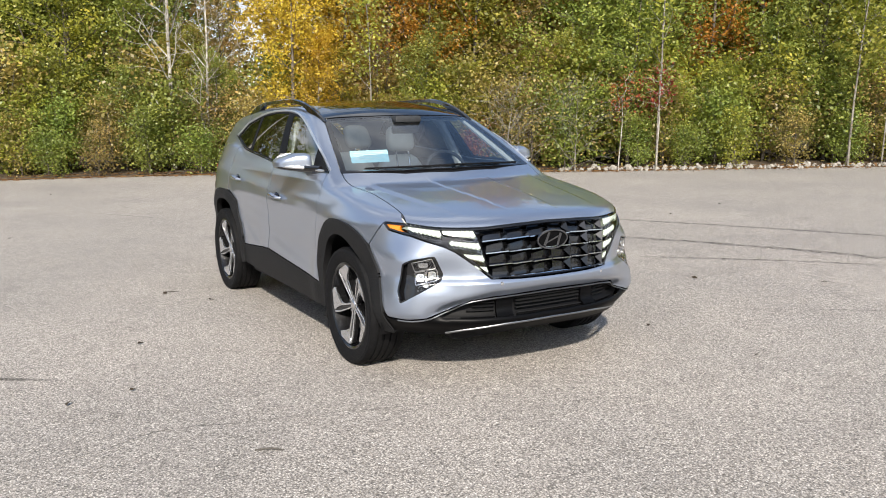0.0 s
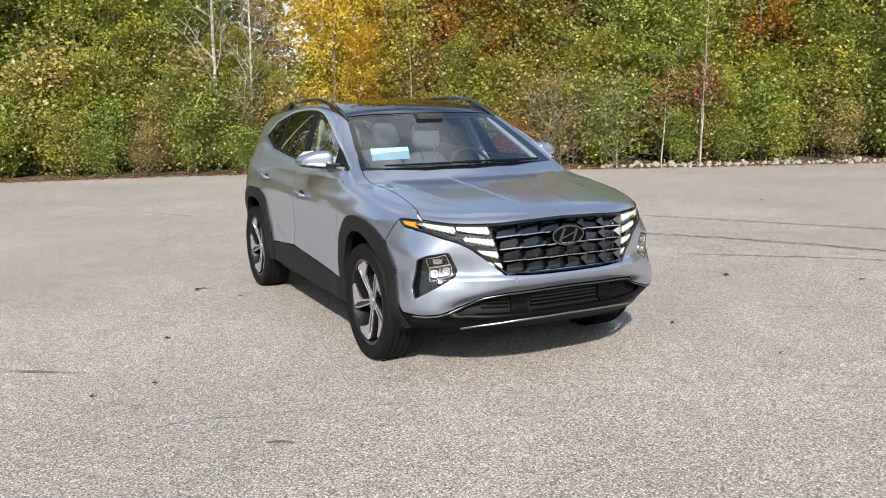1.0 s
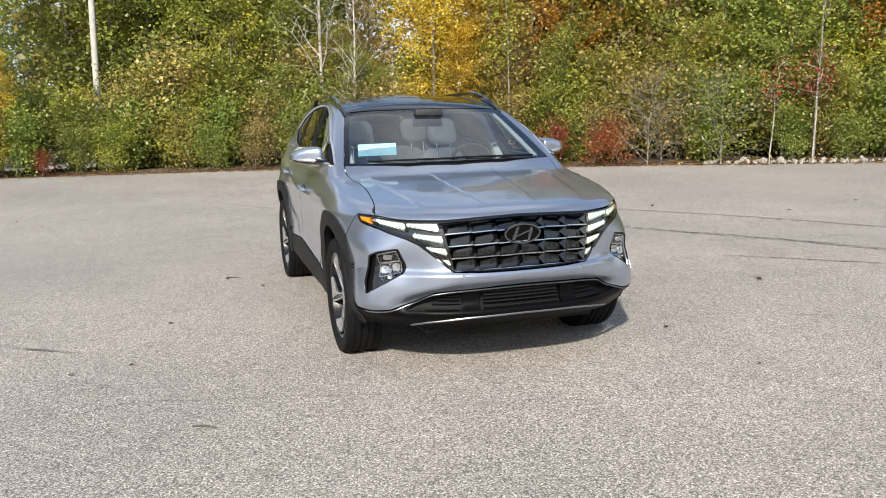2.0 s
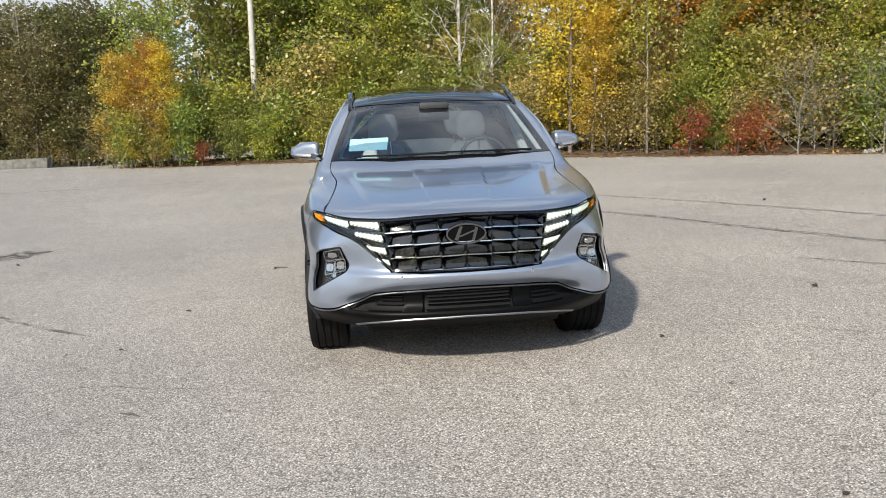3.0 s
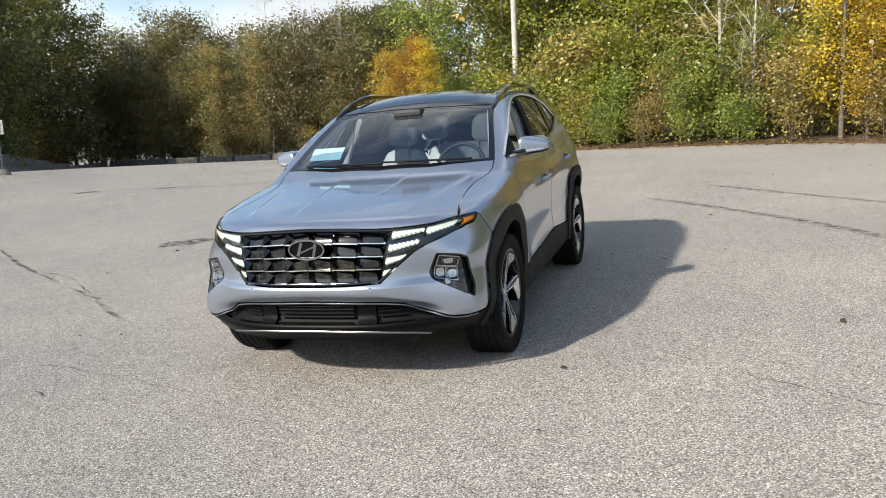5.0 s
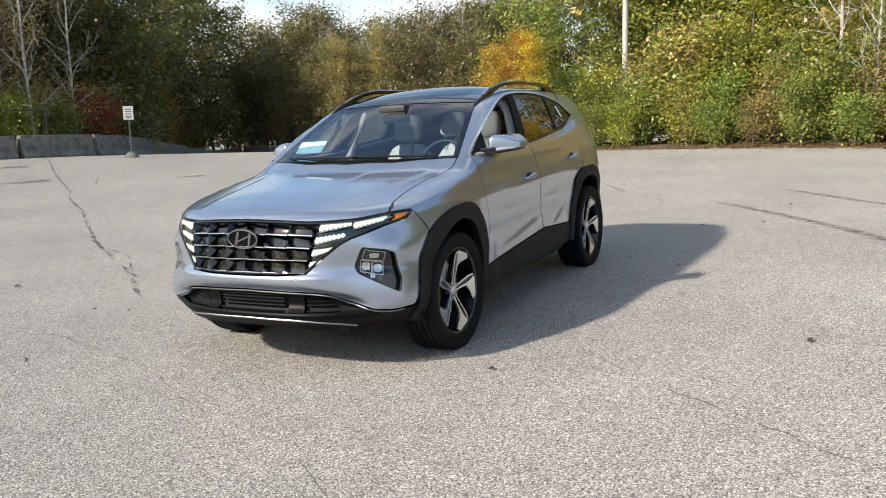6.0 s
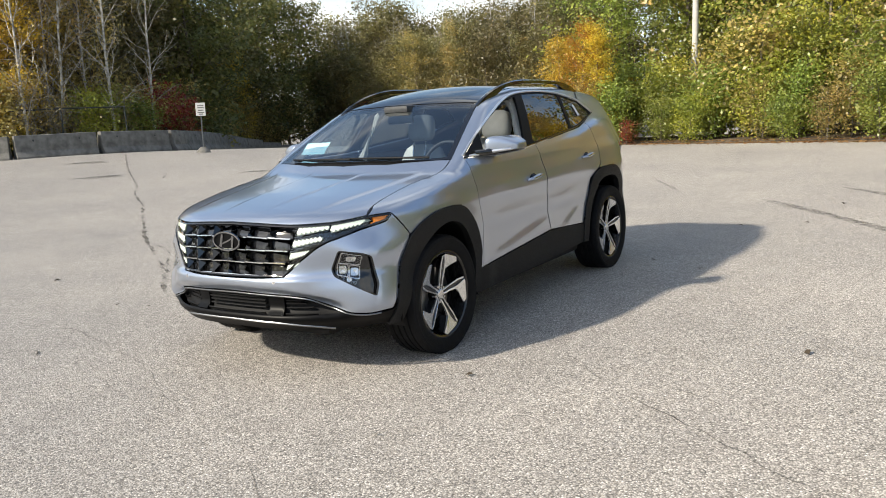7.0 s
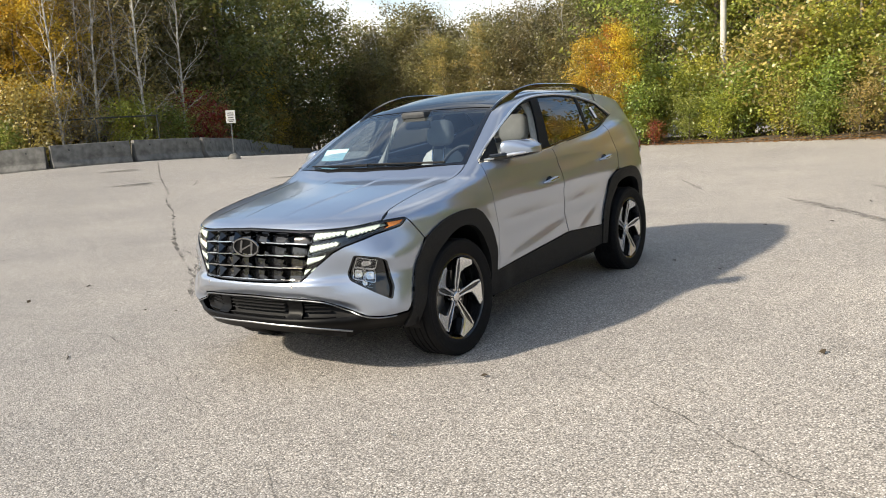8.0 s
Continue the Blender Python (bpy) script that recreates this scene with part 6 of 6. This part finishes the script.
# ---- barriers, sign, pole, fence ----
CONCRETE = mat("weathered_concrete", (0.20, 0.192, 0.175), 0.9, 0, 0, 0, 3.5, 0.5, 70, dark=(0.10, 0.096, 0.086))
STEEL = mat("galvanised_post", (0.20, 0.21, 0.21), 0.5, 0.6, 0, 0.3, 30)
SIGNW = mat("white_sign_face", (0.78, 0.77, 0.72), 0.5, 0, 0, 0.06, 20)
SIGNB = mat("sign_print", (0.12, 0.11, 0.10), 0.6)
POLEM = mat("weathered_pale_pole", (0.55, 0.53, 0.48), 0.8, 0, 0, 0.25, 5, 0.3, 60)
WIREM = mat("dark_fence_steel", (0.035, 0.04, 0.038), 0.6, 0.3)


def barrier(length):
    ob = empty("concrete_barrier", "weathered grey concrete road barrier block", "barrier", "barriers round the lot")
    bm = bmesh.new()
    prof = [(-0.30, 0.0), (-0.30, 0.08), (-0.20, 0.26), (-0.115, 0.80), (-0.10, 0.815), (0.10, 0.815), (0.115, 0.80), (0.20, 0.26), (0.30, 0.08), (0.30, 0.0)]
    prism(bm, prof, lambda u, v, w: Vector((w - length / 2, u, v)), length)
    bmesh.ops.subdivide_edges(bm, edges=[e for e in bm.edges if e.calc_length() > 2], cuts=8)
    for v in bm.verts:
        if v.co.z > 0.01:
            v.co += Vector(noise.noise_vector(v.co * 2.3)) * 0.012
    bmesh.ops.bevel(bm, geom=[e for e in bm.edges if e.calc_face_angle(0) > 1.2], offset=0.012, segments=1, affect="EDGES")
    part("block", bm, CONCRETE, ob)
    for x in (-length * 0.28, length * 0.28):
        bm = bmesh.new()
        lathe(bm, [(0.0005, 0.0), (0.03, 0.0), (0.035, -0.01)], lambda r, a, o: Vector((x + r * math.cos(a), -0.148 - o * 0.5, 0.62 + r * math.sin(a))), 12)
        part("lifting_hole", bm, WIREM, ob)
    return ob


line = [(-35.5, 2.4), (-33.0, 4.3), (-30.5, 6.2), (-28.4, 7.9), (-26.0, 9.5), (-24.2, 11.7), (-23.3, 14.4), (-23.0, 17.3), (-24.6, 20.2), (-26.6, 23.0), (-28.6, 25.8), (-30.6, 28.6), (-32.4, 31.6), (-34.0, 34.8), (-35.6, 38.0), (-36.9, 41.3)]
rows = list(zip(line[:-1], line[1:]))
a0, b0 = Vector((-36.6, 41.6)), Vector((-14.9, 34.0))
k = 7
rows += [(tuple(a0 + (b0 - a0) * (i / k)), tuple(a0 + (b0 - a0) * ((i + 0.97) / k))) for i in range(k)]
proto = None
for (x0, y0), (x1, y1) in rows:
    cx, cy, ln = (x0 + x1) / 2, (y0 + y1) / 2, math.hypot(x1 - x0, y1 - y0)
    ang = math.atan2(y1 - y0, x1 - x0)
    z0, z1 = float(ground_z(x0, y0)), float(ground_z(x1, y1))
    sunk = 0.30 * step(30, 37, cy)  # the farther ones stand deep in soil
    m = Matrix.Translation((cx, cy, (z0 + z1) / 2 - 0.01 - float(sunk))) @ Matrix.Rotation(ang, 4, "Z") @ Matrix.Rotation(-math.atan2(z1 - z0, ln), 4, "Y") @ Matrix.Diagonal((ln * 0.955 / 3.0, 1, 1, 1))
    if proto is None:
        proto = barrier(3.0)
        proto.matrix_basis = m
    else:
        keep = proto.matrix_basis.copy()
        proto.matrix_basis = Matrix()
        copy_thing(proto, m)
        proto.matrix_basis = keep

sign = empty("parking_sign", "small white sign on a thin post in a concrete foot", "sign", at=(-19.2, 15.7, float(ground_z(-19.2, 15.7))))
sign.rotation_euler = (0, 0.03, radians(-130 + 90 + 90))
bm = bmesh.new()
lathe(bm, [(0.0005, 0.20), (0.10, 0.19), (0.17, 0.13), (0.24, 0.03), (0.25, -0.02)], lambda r, a, o: Vector((r * math.cos(a), r * math.sin(a), o)), 20)
part("foot", bm, CONCRETE, sign, "rounded concrete foot", True)
bm = bmesh.new()
box(bm, (-0.02, -0.015, 0.1), (0.02, 0.015, 1.70))
part("post", bm, STEEL, sign)
bm = bmesh.new()
box(bm, (-0.16, -0.025, 1.27), (0.16, -0.018, 1.72), 0.003, 1)
face = part("face", bm, SIGNW, sign, "white sign face with dark print")
for z, w in ((1.62, 0.10), (1.55, 0.11), (1.46, 0.09), (1.38, 0.11), (1.33, 0.07)):
    bm = bmesh.new()
    box(bm, (-w, -0.029, z - 0.014), (w, -0.0255, z + 0.014))
    part("print_bar", bm, SIGNB, face)

pole = empty("utility_pole", "tall pale weathered pole among the trees", "pole", at=(-4.25, 23.3, -0.05))
bm = bmesh.new()
tube(bm, [(0, 0, 0), (UP.x * 5, UP.y * 5, 5), (UP.x * 11, UP.y * 11, 11)], [0.105, 0.095, 0.08], 14)
part("shaft", bm, POLEM, pole, "", True)
bm = bmesh.new()
box(bm, (-0.02, -0.125, 2.2), (0.14, -0.09, 2.6))
part("plate", bm, STEEL, pole)

fence = empty("chain_link_fence", "dark steel fence behind the barriers", "fence")
line = [(-37.5, 4.6), (-32.0, 8.4), (-28.0, 11.2), (-25.6, 14.0), (-24.0, 16.4)]
pts = []
for i in range(9):
    x, y, _, _ = along(line, 18.0 * i / 8)
    z = float(ground_z(x, y))
    pts.append((x, y, z + 1.75))
    bm = bmesh.new()
    tube(bm, [(x, y, z - 0.05), (x, y, z + 1.8)], 0.03, 8)
    part("post", bm, WIREM, fence)
bm = bmesh.new()
tube(bm, pts, 0.025, 8)
part("top_rail", bm, WIREM, fence)

# ---- marks on the asphalt ----


def mark_mat(name, color, cover, scale):
    """A worn film on the ground that lets the asphalt show through in places."""
    m = bpy.data.materials.new(name)
    m.use_nodes = True
    n, l = m.node_tree.nodes, m.node_tree.links
    p, out = n["Principled BSDF"], n["Material Output"]
    p.inputs["Base Color"].default_value = (*color, 1)
    p.inputs["Roughness"].default_value = 0.9
    co, no, ra, tr, mx = (n.new("ShaderNode" + k) for k in ("TexCoord", "TexNoise", "ValToRGB", "BsdfTransparent", "MixShader"))
    no.inputs["Scale"].default_value, no.inputs["Detail"].default_value = scale, 5
    ra.color_ramp.elements[0].position, ra.color_ramp.elements[1].position = 0.35, 0.7
    ra.color_ramp.elements[1].color = (cover, cover, cover, 1)
    l.new(co.outputs["Object"], no.inputs["Vector"])
    l.new(no.outputs["Fac"], ra.inputs["Fac"])
    l.new(ra.outputs["Color"], mx.inputs[0])
    l.new(tr.outputs[0], mx.inputs[1])
    l.new(p.outputs[0], mx.inputs[2])
    l.new(mx.outputs[0], out.inputs["Surface"])
    return m


RUBMARK = mark_mat("rubber_film", (0.05, 0.048, 0.046), 0.58, 11)
CRACKM = mat("dark_twig", (0.10, 0.09, 0.078), 0.95)
CRACKF = mark_mat("dark_crack", (0.10, 0.09, 0.078), 0.9, 2.2)
TARM = mark_mat("dark_patch_film", (0.055, 0.052, 0.048), 0.95, 9)


def ribbon(name, knots_xy, width, material, label, category, jag=0.0, lift=0.004, seed=0):
    rng = np.random.default_rng(seed)
    p = np.array(knots_xy, float)
    s = np.concatenate([[0], np.cumsum(np.linalg.norm(np.diff(p, axis=0), axis=1))])
    k = max(6, int(s[-1] / 0.12))
    t = np.linspace(0, s[-1], k)
    x, y = np.interp(t, s, p[:, 0]), np.interp(t, s, p[:, 1])
    if not jag:
        for _ in range(max(4, k // 5)):
            x[1:-1], y[1:-1] = (x[:-2] + 2 * x[1:-1] + x[2:]) / 4, (y[:-2] + 2 * y[1:-1] + y[2:]) / 4
    else:
        x, y = x + rng.normal(0, jag, k), y + rng.normal(0, jag, k)
    tx, ty = np.gradient(x), np.gradient(y)
    ln = np.hypot(tx, ty)
    nx, ny = -ty / ln, tx / ln
    w = width / 2 * (np.minimum(1, np.minimum(t, s[-1] - t) / 0.4 + 0.15)) * (1 + (rng.uniform(-0.6, 0.9, k) if jag else 0))
    v = [(a + c * q * g, b + d2 * q * g, float(ground_z(a, b)) + lift) for a, b, c, d2, q in zip(x, y, nx, ny, w) for g in (-1, 1)]
    f = [(2 * i, 2 * i + 1, 2 * i + 3, 2 * i + 2) for i in range(k - 1)]
    return tagged(ob_from(name, v, f, material), label, category, kind="structure")


for q, w in (([(2.0, 9.1), (3.1, 7.6), (4.1, 6.3), (5.3, 4.5), (6.16, 2.75), (6.85, 1.25), (7.3, 0.0)], 0.13), ([(1.2, 7.6), (1.9, 6.7), (3.1, 4.95), (3.8, 3.6), (4.35, 2.75), (4.95, 1.55), (5.35, 0.3), (5.6, -0.8)], 0.15),
             ([(3.3, 1.9), (4.3, 0.9), (5.0, 0.1)], 0.08), ([(-12.4, 10.9), (-10.5, 11.9), (-9.2, 12.5), (-7.6, 13.1), (-4.1, 14.6)], 0.13), ([(-1.2, 10.3), (-0.3, 8.7)], 0.06)):
    ribbon("trim_tyre_mark", q, w, RUBMARK, "faint dark tyre mark curving over the asphalt", "tyre mark", 0)
for q, w, sd in (([(-21.1, 13.9), (-16.0, 10.2), (-12.6, 7.9), (-11.1, 6.7), (-9.4, 5.6), (-8.1, 4.6), (-6.1, 3.1), (-4.7, 2.15), (-3.55, 1.4), (-2.9, 0.85), (-2.4, 0.5)], 0.034, 1), ([(-14.9, 9.4), (-14.0, 9.9), (-13.1, 9.0)], 0.03, 2),
                 ([(1.6, 0.25), (1.9, -0.06), (2.25, -0.36), (2.49, -0.55), (2.79, -0.71), (3.03, -0.92), (3.5, -1.15), (4.0, -1.5)], 0.007, 3), ([(2.0, -0.1), (2.35, -0.1), (2.7, -0.3)], 0.006, 7),
                 ([(-3.4, -1.0), (-2.2, -0.55), (-1.0, -0.9), (0.4, -1.6)], 0.005, 5), ([(-5.5, 2.75), (-4.6, 2.3), (-3.55, 1.4)], 0.014, 6), ([(1.0, -1.8), (1.4, -2.1), (1.9, -2.35)], 0.006, 8)):
    ribbon("trim_crack", q, w, CRACKF, "thin dark crack in the asphalt", "crack", 0.012, 0.003, sd)


def blot(x, y, rx, ry, turn, seed):
    rng = np.random.default_rng(seed)
    k = 28
    a = np.linspace(0, 2 * math.pi, k, endpoint=False)
    r = 1 + 0.16 * np.sin(2 * a + seed) + 0.10 * np.sin(5 * a + 2 * seed) + rng.normal(0, 0.05, k)
    c, s = math.cos(turn), math.sin(turn)
    v = [(x + c * rx * q * math.cos(t) - s * ry * q * math.sin(t), y + s * rx * q * math.cos(t) + c * ry * q * math.sin(t), float(ground_z(x, y)) + 0.005) for q, t in zip(r, a)]
    return tagged(ob_from("trim_stain", v, [tuple(range(k))], TARM), "dark stain on the asphalt", "stain", kind="structure")


blot(-4.69, 4.57, 0.36, 0.30, 0.6, 1)
blot(-15.3, 8.65, 0.62, 0.42, 0.8, 2)
blot(-19.2, 10.9, 0.75, 0.45, 0.7, 3)
blot(-12.1, 11.0, 0.55, 0.22, 0.5, 5)
blot(-10.4, 11.9, 0.35, 0.16, 0.5, 6)
# single leaves and twigs on the open ground
rng = np.random.default_rng(15)
pts = [(-1.48, 2.80), (2.60, 5.90), (-1.2, 2.3), (1.9, 7.5)] + [(rng.uniform(-9, 9), rng.uniform(-3, 15)) for _ in range(80)]
pts = [(x, y, 0.012) for x, y in pts if not (-1.0 < x < 1.0 and -0.9 < y < 3.8)]
me = leaf_mesh("stray_leaves", np.array(pts), 0.055, rng, 3.5)
me.materials.append(mat("dark_dry_leaf", (0.05, 0.035, 0.02), 0.9))
tagged(new("stray_leaves", me), "single dark dry leaves on the asphalt", "leaves", kind="stuff")
for x, y, a in ((-1.81, -1.10, -0.55), (-1.42, 2.84, -0.4)):
    tw = empty("twig", "short dark twig lying on the asphalt", "twig", "twigs on the asphalt", (x, y, 0.005))
    bm = bmesh.new()
    tube(bm, [(-0.07 * math.cos(a), -0.07 * math.sin(a), 0), (0.01, 0.006, 0.004), (0.07 * math.cos(a), 0.07 * math.sin(a), 0)], [0.004, 0.005, 0.002], 6)
    part("stem", bm, CRACKM, tw)
